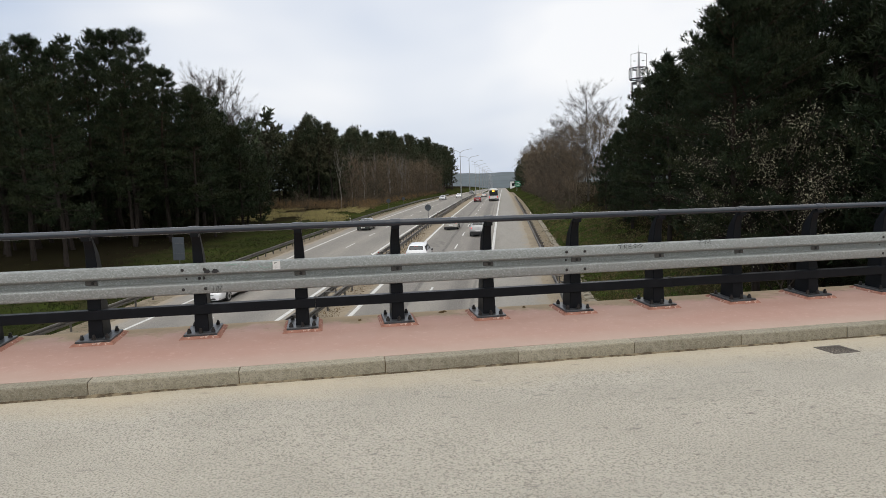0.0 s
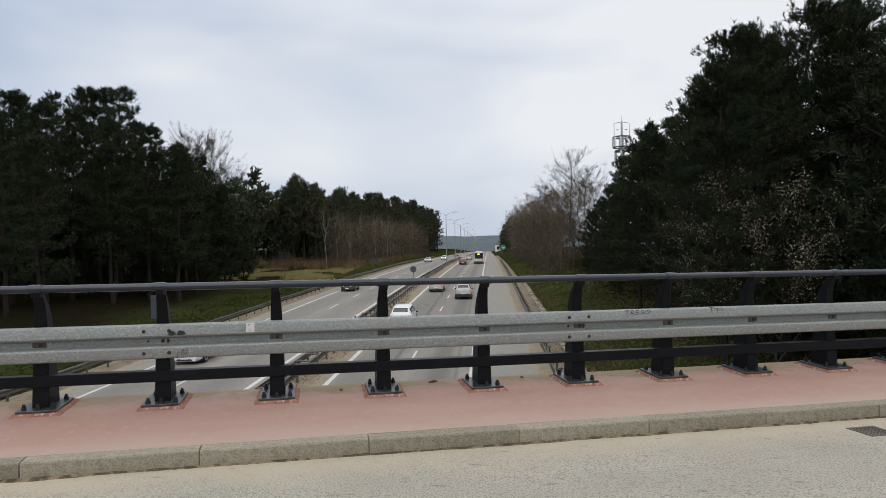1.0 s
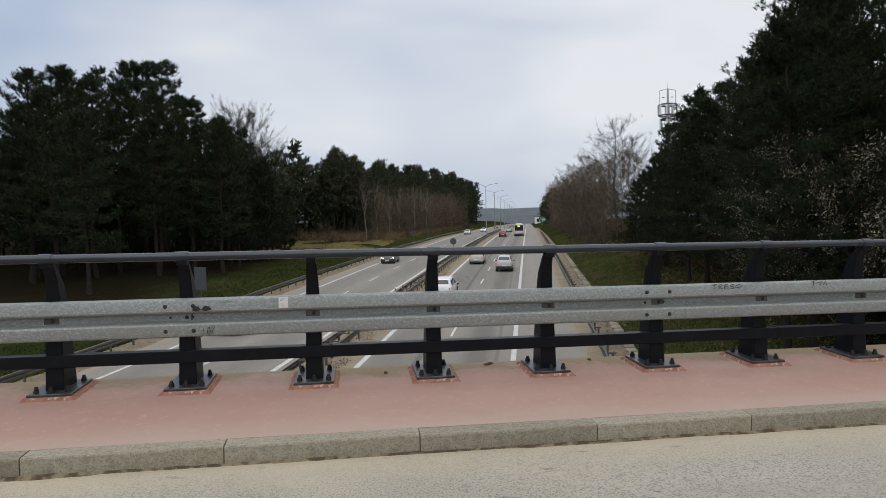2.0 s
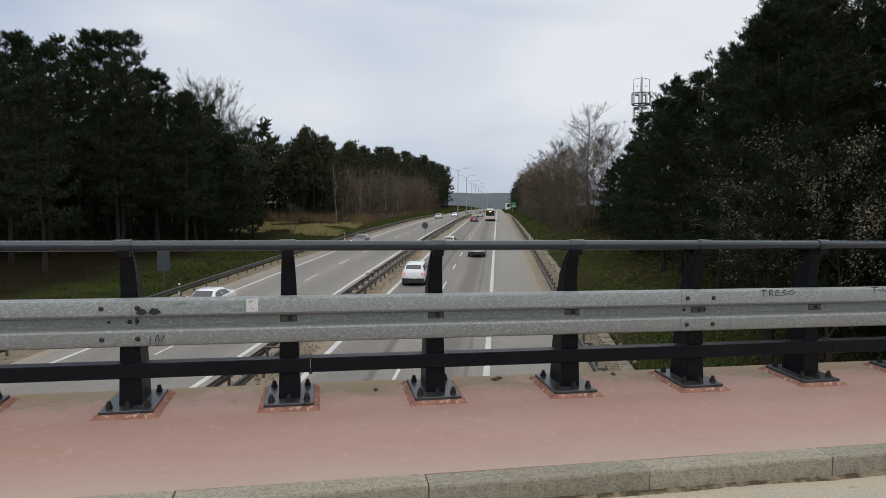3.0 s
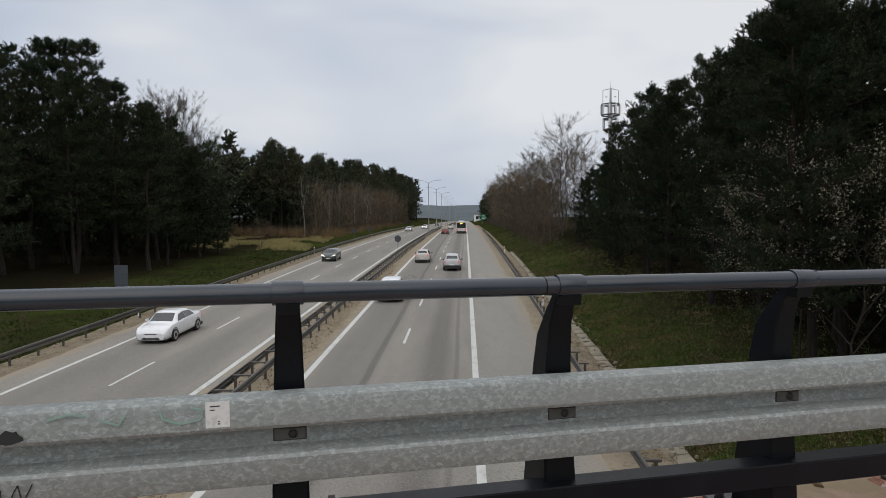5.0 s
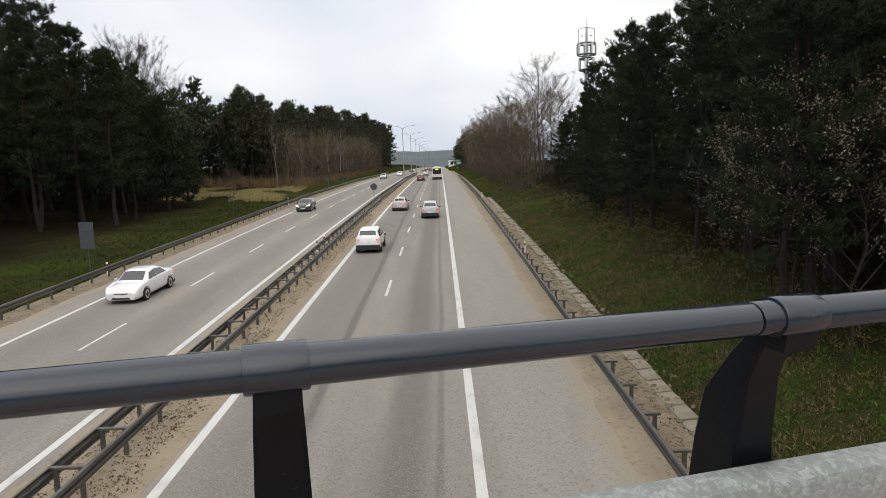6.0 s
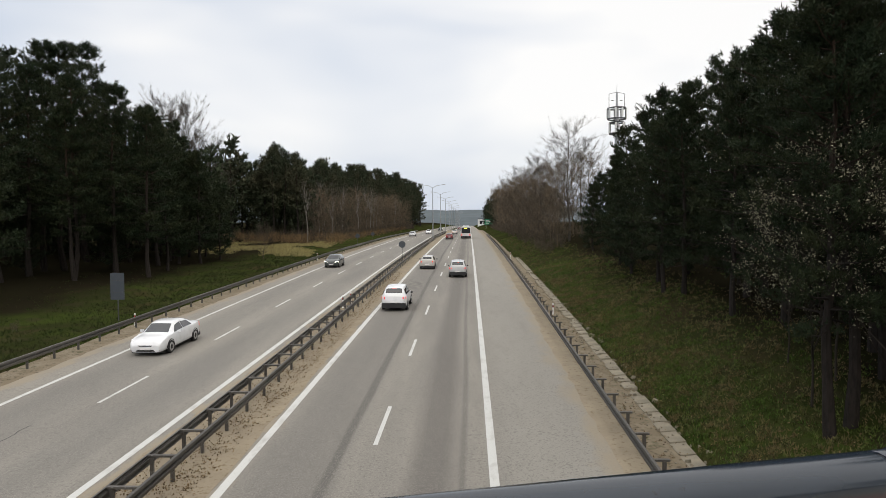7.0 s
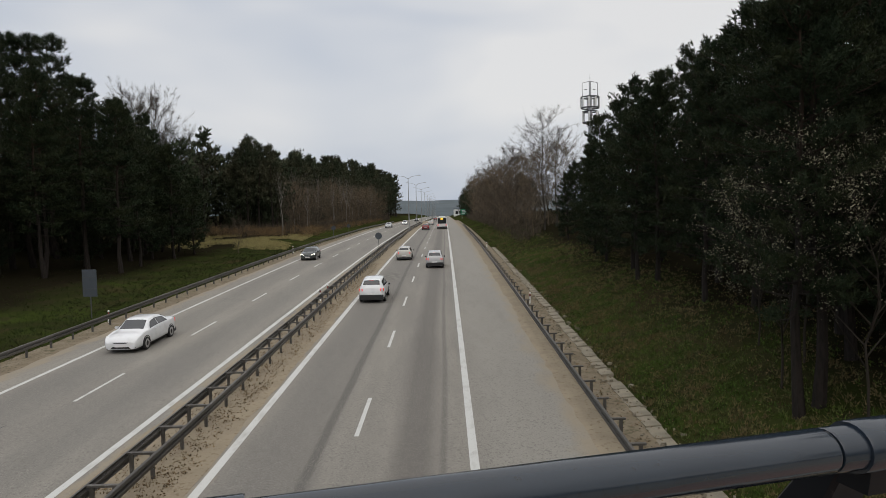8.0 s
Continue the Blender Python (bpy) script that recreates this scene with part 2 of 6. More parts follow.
POST_PAINT = material("dark_post_paint", (0.0045, 0.0055, 0.0075), 0.4, 0.0, 0.16)
k = Mix(POST_PAINT)
k.layer(k.step(k.noise(6, 5), 0.5, 0.72), (0.009, 0.0105, 0.013), 0.7)
k.layer(k.step(k.noise(70, 4), 0.68, 0.73), (0.07, 0.066, 0.06), 0.4)
k.rough(k.noise(12, 3), 0.3, 0.5)

BOLT = material("rusty_bolt_steel", (0.035, 0.032, 0.03), 0.55, 0.5)
GROUT = material("grout_bed", (0.33, 0.165, 0.12), 0.9, 0.0, 0.2)
k = Mix(GROUT)
k.layer(k.step(k.noise(14, 5), 0.45, 0.65), (0.23, 0.105, 0.075), 0.7)
k.layer(k.step(k.noise(22, 5), 0.58, 0.66), (0.56, 0.42, 0.35), 0.8)
k.bump(k.noise(40, 4), 0.8, 0.02)
PLATE = material("base_plate_steel", (0.055, 0.06, 0.065), 0.3, 0.3)
k = Mix(PLATE)
k.layer(k.step(k.noise(16, 5), 0.5, 0.66), (0.025, 0.022, 0.021), 0.8)

# highway surfacing: grey, with polished wheel tracks and a dark seam
HIGHWAY_ASPHALT = material("highway_asphalt", (0.318, 0.296, 0.256), 0.85, 0.0, 0.3)
k = Mix(HIGHWAY_ASPHALT)
across = k.axis("X")
wob = k.math("MULTIPLY", k.math("SUBTRACT", k.noise(0.22, 4, (1, 0.25, 1)), 0.5), 0.35)
lane = k.math("ADD", across, wob)
k.layer(k.step(k.noise(0.35, 5, (1.6, 0.16, 1)), 0.38, 0.68), (0.191, 0.178, 0.162), 0.7)
k.layer(k.band(lane, -1.75, 0.30, 0.55), (0.133, 0.121, 0.110), 0.75)
k.layer(k.band(lane, -5.6, 0.9, 0.7), (0.170, 0.160, 0.146), 0.6)
k.layer(k.band(lane, -4.56, 0.09, 0.12), (0.105, 0.098, 0.090), 0.75)
k.layer(k.band(lane, -0.85, 0.05, 0.10), (0.125, 0.116, 0.105), 0.6)
k.layer(k.band(lane, -13.0, 0.8, 0.8), (0.191, 0.182, 0.166), 0.5)
k.layer(k.band(lane, -16.7, 0.7, 0.8), (0.191, 0.182, 0.166), 0.5)
k.layer(k.band(lane, 2.0, 1.2, 0.8), (0.330, 0.312, 0.275), 0.75)
k.layer(k.step(k.noise(28, 4), 0.5, 0.62), (0.40, 0.375, 0.33), 0.5)
k.layer(k.step(k.noise(13, 5), 0.53, 0.64), (0.145, 0.134, 0.118), 0.5)
k.layer(k.step(k.noise(1.4, 6, (1, 0.2, 1)), 0.52, 0.74), (0.180, 0.170, 0.152), 0.25)
k.layer(k.step(k.noise(5, 6, (1, 0.4, 1)), 0.60, 0.76), (0.139, 0.132, 0.121), 0.22)
dust = k.math("MULTIPLY", k.math("SUBTRACT", k.noise(1.1, 6, (1, 0.5, 1)), 0.5), 2.2)
dusty = k.math("ADD", across, dust)
for centre, half, soft in ((4.0, 0.35, 0.8), (-7.75, 0.15, 0.35), (-20.3, 0.2, 0.5), (-10.4, 0.05, 0.3)):
    k.layer(k.band(dusty, centre, half, soft), (0.36, 0.30, 0.215), 0.75)
k.tone(0.79)
k.bump(k.noise(110, 3), 0.35, 0.004)

PATCH = material("dark_asphalt_patch", (0.14, 0.132, 0.12), 0.9, 0.0, 0.3)
k = Mix(PATCH)
k.layer(k.step(k.noise(2.2, 6), 0.42, 0.6), (0.24, 0.225, 0.195), 0.8)

LINE_PAINT = material("road_line_paint", (0.54, 0.54, 0.515), 0.7)
k = Mix(LINE_PAINT)
k.layer(k.step(k.noise(3.0, 6, (1, 0.4, 1)), 0.50, 0.72), (0.36, 0.35, 0.325), 0.75)
k.layer(k.step(k.noise(34, 4), 0.60, 0.70), (0.27, 0.26, 0.24), 0.6)

SAND = material("sandy_verge", (0.34, 0.285, 0.205), 0.95, 0.0, 0.1)
k = Mix(SAND)
k.layer(k.step(k.noise(0.8, 6), 0.4, 0.65), (0.27, 0.225, 0.165), 0.8)
k.layer(k.step(k.noise(6, 6), 0.56, 0.68), (0.17, 0.125, 0.075), 0.65)
k.layer(k.step(k.noise(40, 4), 0.55, 0.68), (0.34, 0.295, 0.23), 0.5)
k.tone(0.86)
k.bump(k.noise(14, 5), 0.6, 0.03)

EARTH = material("leafy_earth", (0.22, 0.18, 0.125), 0.95, 0.0, 0.1)
k = Mix(EARTH)
k.layer(k.step(k.noise(1.1, 6), 0.42, 0.62), (0.29, 0.245, 0.18), 0.8)
k.layer(k.step(k.noise(7, 6), 0.54, 0.66), (0.075, 0.06, 0.036), 0.7)
k.layer(k.step(k.noise(2.3, 5), 0.58, 0.68), (0.06, 0.07, 0.025), 0.6)
k.tone(0.86)
k.bump(k.noise(16, 5), 0.8, 0.03)

GRASS_GROUND = material("grassy_soil", (0.034, 0.042, 0.013), 0.95, 0.0, 0.0)
k = Mix(GRASS_GROUND)
k.layer(k.step(k.noise(0.16, 5), 0.42, 0.62), (0.056, 0.080, 0.017), 0.85)
k.layer(k.step(k.noise(0.7, 6), 0.48, 0.68), (0.055, 0.046, 0.026), 0.75)
k.layer(k.step(k.noise(5, 6), 0.5, 0.7), (0.030, 0.036, 0.014), 0.7)
k.layer(k.step(k.noise(26, 4), 0.58, 0.7), (0.105, 0.095, 0.05), 0.5)
k.layer(k.step(k.noise(0.33, 6, (1, 0.6, 1)), 0.54, 0.66), (0.070, 0.052, 0.028), 0.7)
# woodland floor: needle litter and painted tree shade in one dark brown
wood_shade = k.math("ABSOLUTE", k.math("ADD", k.axis("X"), 10.5), 0)
wood_shade = k.math("ADD", wood_shade, k.math("MULTIPLY", k.noise(0.25, 5), 9.0))
k.layer(k.step(wood_shade, 23.8, 29), (0.021, 0.017, 0.011), 0.9)
k.tone(0.68)
k.bump(k.noise(7, 6), 0.8, 0.12)

GRASS_BLADE = material("grass_blades", (0.048, 0.082, 0.014), 0.75, 0.0, 0.15)
k = Mix(GRASS_BLADE)
k.layer(k.step(k.noise(0.22, 4), 0.48, 0.66), (0.080, 0.105, 0.020), 0.75)
k.layer(k.step(k.noise(0.75, 6), 0.46, 0.56), (0.125, 0.092, 0.045), 0.9)
k.layer(k.step(k.noise(2.6, 4), 0.54, 0.62), (0.105, 0.105, 0.040), 0.8)
k.by_island(0.65, 1.5)
# darker copy of the grass: the lawn's shade is put into its colour
SHADED_GRASS = material("shaded_grass", (0.025, 0.038, 0.009), 0.8, 0.0, 0.1)
k = Mix(SHADED_GRASS)
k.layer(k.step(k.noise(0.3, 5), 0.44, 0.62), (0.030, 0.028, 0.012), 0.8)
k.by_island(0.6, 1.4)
DRY_GRASS = material("dry_grass", (0.29, 0.25, 0.11), 0.85, 0.0, 0.15)
Mix(DRY_GRASS).by_island(0.6, 1.4)
REED = material("rusty_dry_brush", (0.17, 0.115, 0.060), 0.9, 0.0, 0.1)
Mix(REED).by_island(0.55, 1.4)
LITTER = material("leaf_litter", (0.155, 0.108, 0.060), 0.95, 0.0, 0.1)
Mix(LITTER).by_island(0.4, 1.6)

BARK = material("pine_bark", (0.034, 0.028, 0.024), 0.95, 0.0, 0.1)
k = Mix(BARK)
k.layer(k.step(k.noise(9, 5, (1, 1, 0.25)), 0.45, 0.65), (0.020, 0.017, 0.015), 0.8)
k.layer(k.step(k.axis("Z"), 7, 14), (0.060, 0.036, 0.022), 0.5)
k.bump(k.noise(14, 5, (1, 1, 0.3)), 0.8, 0.05)
NEEDLES = material("pine_needles", (0.021, 0.032, 0.0165), 0.6, 0.0, 0.08)
k = Mix(NEEDLES)
k.layer(k.step(k.noise(0.35, 4), 0.4, 0.62), (0.031, 0.036, 0.016), 0.85)
k.layer(k.step(k.noise(0.8, 5), 0.60, 0.76), (0.038, 0.030, 0.015), 0.7)
k.by_island(0.6, 1.4)
# haze of the distance is mixed into this lighter needle colour
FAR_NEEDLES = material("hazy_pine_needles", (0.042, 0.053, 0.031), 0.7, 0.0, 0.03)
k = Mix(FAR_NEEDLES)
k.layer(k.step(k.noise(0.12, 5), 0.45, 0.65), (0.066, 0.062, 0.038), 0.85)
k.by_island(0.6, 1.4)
DARK_TWIG = material("dark_twigs", (0.042, 0.035, 0.028), 0.9, 0.0, 0.05)
Mix(DARK_TWIG).by_island(0.6, 1.4)
WARM_TWIG = material("warm_brown_twigs", (0.135, 0.105, 0.072), 0.9, 0.0, 0.05)
k = Mix(WARM_TWIG)
k.layer(k.step(k.noise(0.12, 4), 0.45, 0.62), (0.080, 0.072, 0.058), 0.8)
k.by_island(0.6, 1.4)
GREY_TWIG = material("grey_twigs", (0.074, 0.066, 0.056), 0.9, 0.0, 0.1)
Mix(GREY_TWIG).by_island(0.75, 1.25)
BROWN_TWIG = material("brown_twigs", (0.082, 0.066, 0.049), 0.9, 0.0, 0.1)
Mix(BROWN_TWIG).by_island(0.7, 1.3)
BIRCH = material("birch_bark", (0.20, 0.185, 0.165), 0.8)
k = Mix(BIRCH)
k.layer(k.step(k.noise(6, 5, (1, 1, 0.5)), 0.52, 0.62), (0.025, 0.022, 0.021), 0.8)
BUDS = material("pale_spring_buds", (0.24, 0.225, 0.155), 0.8, 0.0, 0.15)
Mix(BUDS).by_island(0.6, 1.5)
# aerial haze is painted in: the woods' own colour is turned blue-grey
FAR_WOOD = material("distant_wooded_hill", (0.075, 0.095, 0.105), 1.0)
k = Mix(FAR_WOOD)
k.layer(k.step(k.noise(0.02, 6), 0.4, 0.65), (0.055, 0.07, 0.075), 0.8)

GLASS = material("dark_car_glass", (0.022, 0.025, 0.028), 0.06, 0.0, 0.8)
RUBBER = material("tyre_rubber", (0.018, 0.018, 0.018), 0.85)
BLACK_TRIM = material("black_plastic_trim", (0.02, 0.02, 0.021), 0.6)
ALLOY = material("alloy_rim", (0.42, 0.42, 0.42), 0.35, 0.8)
SIGN_BACK = material("sign_back_aluminium", (0.075, 0.087, 0.10), 0.5, 0.4)
k = Mix(SIGN_BACK)
k.layer(k.step(k.noise(3, 4), 0.45, 0.7), (0.09, 0.10, 0.115), 0.7)
SIGN_GREEN = material("green_sign_face", (0.01, 0.20, 0.10), 0.45)
SIGN_WHITE = material("white_sign_paint", (0.72, 0.72, 0.70), 0.5)
SIGN_RED = material("red_reflector", (0.55, 0.04, 0.02), 0.35)
LAMP_STEEL = material("lamp_post_steel", (0.34, 0.35, 0.355), 0.45, 0.5)
MAST_STEEL = material("dark_mast_steel", (0.085, 0.088, 0.092), 0.55, 0.3)
STICKER = material("weathered_white_sticker", (0.62, 0.62, 0.60), 0.6)
k = Mix(STICKER)
k.layer(k.step(k.noise(30, 5), 0.52, 0.66), (0.42, 0.42, 0.41), 0.7)
INK = material("black_marker_ink", (0.015, 0.015, 0.016), 0.6)
GREEN_CHALK = material("faded_green_marker", (0.22, 0.33, 0.28), 0.7)


def car_paint(name, colour, rough=0.25):
    m = material(name, colour, rough)
    m.node_tree.nodes["Principled BSDF"].inputs["Coat Weight"].default_value = 0.6
    k = Mix(m)
    dirt = tuple(c * 0.55 + 0.06 for c in colour)
    k.layer(k.step(k.noise(2.2, 5), 0.5, 0.8), dirt, 0.5)
    return m


def glow(name, colour, strength):
    m = material(name, colour, 0.3)
    b = m.node_tree.nodes["Principled BSDF"]
    b.inputs["Emission Color"].default_value = (*colour, 1)
    b.inputs["Emission Strength"].default_value = strength
    return m


WHITE_PAINT = car_paint("white_car_paint", (0.74, 0.75, 0.76))
SILVER_PAINT = car_paint("silver_car_paint", (0.42, 0.43, 0.43))
PALE_PAINT = car_paint("champagne_car_paint", (0.46, 0.44, 0.40))
DARK_PAINT = car_paint("dark_green_car_paint", (0.030, 0.040, 0.036))
RED_PAINT = car_paint("dark_red_car_paint", (0.16, 0.02, 0.022))
BUS_WHITE = car_paint("white_bus_paint", (0.70, 0.70, 0.69))
TAIL = glow("tail_light", (0.75, 0.03, 0.02), 0.5)
HEAD = glow("head_light", (1.0, 0.97, 0.86), 2.5)
AMBER = glow("amber_display", (1.0, 0.55, 0.05), 2.5)


# ---------------------------------------------------------------- mesh tools
class Lump:
    """Vertices and faces that become one mesh."""

    def __init__(self):
        self.v, self.f = [], []

    def add(self, verts, faces):
        o = len(self.v)
        self.v.extend(verts)
        self.f.extend(tuple(i + o for i in f) for f in faces)
        return self

    def box(self, x0, x1, y0, y1, z0, z1):
        return self.add([(x, y, z) for z in (z0, z1) for x, y in ((x0, y0), (x1, y0), (x1, y1), (x0, y1))],
                        [(3, 2, 1, 0), (4, 5, 6, 7), (0, 1, 5, 4), (1, 2, 6, 5), (2, 3, 7, 6), (3, 0, 4, 7)])

    def soft_box(self, x0, x1, y0, y1, z0, z1, r):
        """A block with chamfered top edges."""
        return self.rings([[(x0, y0, z0), (x1, y0, z0), (x1, y1, z0), (x0, y1, z0)],
                           [(x0, y0, z1 - r), (x1, y0, z1 - r), (x1, y1, z1 - r), (x0, y1, z1 - r)],
                           [(x0 + r, y0 + r, z1), (x1 - r, y0 + r, z1), (x1 - r, y1 - r, z1), (x0 + r, y1 - r, z1)]])

    def rings(self, rings, caps=True):
        n = len(rings[0])
        verts = [p for r in rings for p in r]
        faces = [(i * n + j, i * n + (j + 1) % n, (i + 1) * n + (j + 1) % n, (i + 1) * n + j)
                 for i in range(len(rings) - 1) for j in range(n)]
        if caps:
            faces += [tuple(reversed(range(n))), tuple(range(len(verts) - n, len(verts)))]
        return self.add(verts, faces)

    def tube(self, points, radii, sides=6, caps=True):
        rings = []
        pts = [Vector(p) for p in points]
        side = None
        for i, p in enumerate(pts):
            d = (pts[min(i + 1, len(pts) - 1)] - pts[max(i - 1, 0)]).normalized()
            if side is None:
                side = d.cross(Vector((0.31, 0.9, 0.2)))
                if side.length < 0.1:
                    side = d.cross(Vector((1, 0, 0)))
            side = (side - d * side.dot(d)).normalized()
            other = d.cross(side)
            rings.append([tuple(p + radii[i] * (math.cos(a) * side + math.sin(a) * other))
                          for a in (2 * math.pi * j / sides for j in range(sides))])
        return self.rings(rings, caps)

    def disc(self, c, axis, r, depth, sides=16):
        c, a = Vector(c), Vector(axis).normalized()
        return self.tube([c - a * depth / 2, c + a * depth / 2], [r, r], sides)

    def blades(self, rng, centres, count, spread, length, width, up=0.3, out=None, flat=1.0):
        """Slim triangles round each centre: needles, leaves or twigs."""
        c = np.repeat(np.asarray(centres, float), count, 0)
        n = len(c)
        d = rng.normal(size=(n, 3))
        d /= np.linalg.norm(d, axis=1)[:, None]
        base = c + d * spread * rng.random((n, 1)) * np.array((1, 1, flat))
        d = 0.55 * d + 0.6 * rng.normal(size=(n, 3))
        d[:, 2] += up
        if out is not None:
            d += np.repeat(np.asarray(out, float), count, 0)
        d /= np.linalg.norm(d, axis=1)[:, None] + 1e-6
        s = np.cross(d, rng.normal(size=(n, 3)))
        s /= np.linalg.norm(s, axis=1)[:, None] + 1e-6
        ln = length * (0.6 + 0.8 * rng.random((n, 1)))
        w = width * (0.6 + 0.8 * rng.random((n, 1)))
        v = np.empty((n, 3, 3))
        v[:, 0], v[:, 1], v[:, 2] = base - s * w, base + s * w, base + d * ln
        o = len(self.v)
        self.v.extend(map(tuple, v.reshape(-1, 3).tolist()))
        self.f.extend((o + 3 * i, o + 3 * i + 1, o + 3 * i + 2) for i in range(n))
        return self

    def shoots(self, rng, feet, ways, length, needles, blade, wide):
        """Bottle-brush shoots: slim needles fanned along each short twig."""
        feet, ways = np.asarray(feet, float), np.asarray(ways, float)
        ways = ways / (np.linalg.norm(ways, axis=1)[:, None] + 1e-6)
        ln = length * (0.6 + 0.8 * rng.random((len(feet), 1)))
        c, d = np.repeat(feet, needles, 0), np.repeat(ways, needles, 0)
        n = len(c)
        base = c + d * np.repeat(ln, needles, 0) * rng.random((n, 1))
        side = np.cross(d, rng.normal(size=(n, 3)))
        side /= np.linalg.norm(side, axis=1)[:, None] + 1e-6
        way = d * 0.75 + side * (0.35 + 0.5 * rng.random((n, 1)))
        s = np.cross(way, rng.normal(size=(n, 3)))
        s /= np.linalg.norm(s, axis=1)[:, None] + 1e-6
        w = wide * (0.7 + 0.6 * rng.random((n, 1)))
        v = np.empty((n, 3, 3))
        v[:, 0], v[:, 1], v[:, 2] = base - s * w, base + s * w, base + way * blade * (0.7 + 0.6 * rng.random((n, 1)))
        o = len(self.v)
        self.v.extend(map(tuple, v.reshape(-1, 3).tolist()))
        self.f.extend((o + 3 * i, o + 3 * i + 1, o + 3 * i + 2) for i in range(n))
        return self

    def mesh(self, name, mat, flat=False, crease=32):
        me = bpy.data.meshes.new(name)
        me.from_pydata(self.v, [], self.f)
        me.materials.append(mat)
        if not flat:
            me.polygons.foreach_set("use_smooth", [True] * len(me.polygons))
            me.set_sharp_from_angle(angle=radians(crease))
        me.update()
        return me


def part(name, lump, mat, parent=None, label="", m=None, flat=False):
    ob = new(name, lump.mesh(name, mat, flat) if isinstance(lump, Lump) else lump)
    if m is not None:
        ob.matrix_basis = m
    ob.parent = parent
    return tagged(ob, label)


def thing(name, label, category, m=None, group="", kind=""):
    ob = new(name)
    ob.empty_display_size = 0.2
    if m is not None:
        ob.matrix_basis = m
    return tagged(ob, label, category, group, kind)


def ribbon(u0, u1, vs, lift, skirt=0.0):
    """A strip that follows the highway's profile."""
    b = Lump()
    rings = []
    for v in vs:
        z = road_z(v) + lift
        rings.append([(u0, v, z - skirt), (u0, v, z), (u1, v, z), (u1, v, z - skirt)])
    return b.rings(rings)

# ---------------------------------------------------------------- ground and highway
V_STATIONS = [-60 + 4 * i for i in range(65)] + [200 + 20 * i for i in range(20)] + [620, 680, 760, 850, 950]


def build_ground():
    us = sorted({-3000, -2000, -1300, -800, -500, -350, -250, -180, -140, -110, -90, -75, -65, -57, -50, -45, -40, -36, -33, -30, -27.5,
                 -25, -23, -21.6, -20.2, 4.7, 6.0, 6.6, 7.4, 8.4, 9.6, 11, 12.5, 14, 16, 18, 21, 24, 28, 33, 40, 48, 58, 70, 90, 120,
                 170, 250, 350, 500, 800, 1300, 2000, 3000})
    vs = [-3000, -1500, -800, -400, -200, -120, -80] + [-60 + 2.5 * i for i in range(89)] + \
         [170 + 10 * i for i in range(25)] + [450, 500, 580, 680, 800, 950, 1150, 1400, 1800, 2400, 3200]
    b = Lump()
    n = len(us)
    for v in vs:
        for u in us:
            z = ground_z(u, v)
            if -20.5 < u < 5.0:
                z -= 0.25
            b.v.append((u, v, z))
    b.f = [(i * n + j, i * n + j + 1, (i + 1) * n + j + 1, (i + 1) * n + j) for i in range(len(vs) - 1) for j in range(n - 1)]
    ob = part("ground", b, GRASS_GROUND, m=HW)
    return tagged(ob, "rough grassy ground with mossy and bare brown patches, shade painted under the woods", "ground", kind="structure")


build_ground()

for nm, u0, u1 in (("road_eastbound", -7.85, 4.05), ("road_westbound", -20.45, -10.15)):
    ob = part(nm, ribbon(u0, u1, V_STATIONS, 0.0, 0.3), HIGHWAY_ASPHALT, m=HW)
    tagged(ob, "worn grey asphalt carriageway with darker wheel tracks", "road", kind="structure")


def verge(name, u0, u1, label, seed, lift=0.02, mat=SAND):
    """A sandy strip with a ragged edge on both sides."""
    rng = random.Random(seed)
    b = Lump()
    rings = []
    for i in range(430):
        v = -40 + i * 0.8
        z = road_z(v) + lift
        a, c = u0 + rng.uniform(-0.09, 0.09) + 0.16 * noise.noise((v * 0.13, seed, 0)), u1 + rng.uniform(-0.09, 0.09)
        rings.append([(a, v, z - 0.15), (a, v, z - 0.012), ((a * 2 + c) / 3, v, z + rng.uniform(0.0, 0.035)),
                      ((a + c * 2) / 3, v, z + rng.uniform(0.0, 0.035)), (c, v, z - 0.012), (c, v, z - 0.15)])
    b.rings(rings)
    return tagged(part(name, b, mat, m=HW), label, "verge", kind="structure")


verge("median_verge", -10.5, -7.5, "sandy central strip with leaf litter under the barrier", 3)
verge("right_verge", 3.60, 4.55, "sandy roadside strip beside the hard shoulder", 4, 0.015)
verge("gutter_bed", 4.45, 5.75, "dark earth and dead leaves between barrier and gutter slabs", 6, 0.012, EARTH)
verge("left_verge", -21.9, -20.25, "grey sandy roadside strip below the barrier", 5, 0.015, EARTH)


def line_marking(name, u, v0, v1, width, label):
    vs = [v0] + [v for v in V_STATIONS if v0 < v < v1] + [v1]
    ob = part(name, ribbon(u - width / 2, u + width / 2, vs, 0.007, 0.006), LINE_PAINT, m=HW)
    return tagged(ob, label, "road marking", kind="structure")


line_marking("edge_line_right", 0.02, -40, 620, 0.26, "long white edge line of worn paint")
line_marking("edge_line_median_right", -7.22, -40, 620, 0.26, "long white edge line beside the sandy median")
line_marking("edge_line_median_left", -10.95, -40, 620, 0.24, "long white edge line beside the barrier")
line_marking("edge_line_left", -18.5, -40, 620, 0.20, "long white edge line of worn paint")
dash_label = "short white lane dash of worn paint"
for u, v0, period, w in ((-3.6, 19.3, 12.0, 0.14), (-14.86, 23.5, 11.6, 0.13)):
    for i in range(-3, 32):
        a = v0 + i * period
        tagged(line_marking("lane_dash", u, a, a + 3.9, w, dash_label), group="lane dashes")

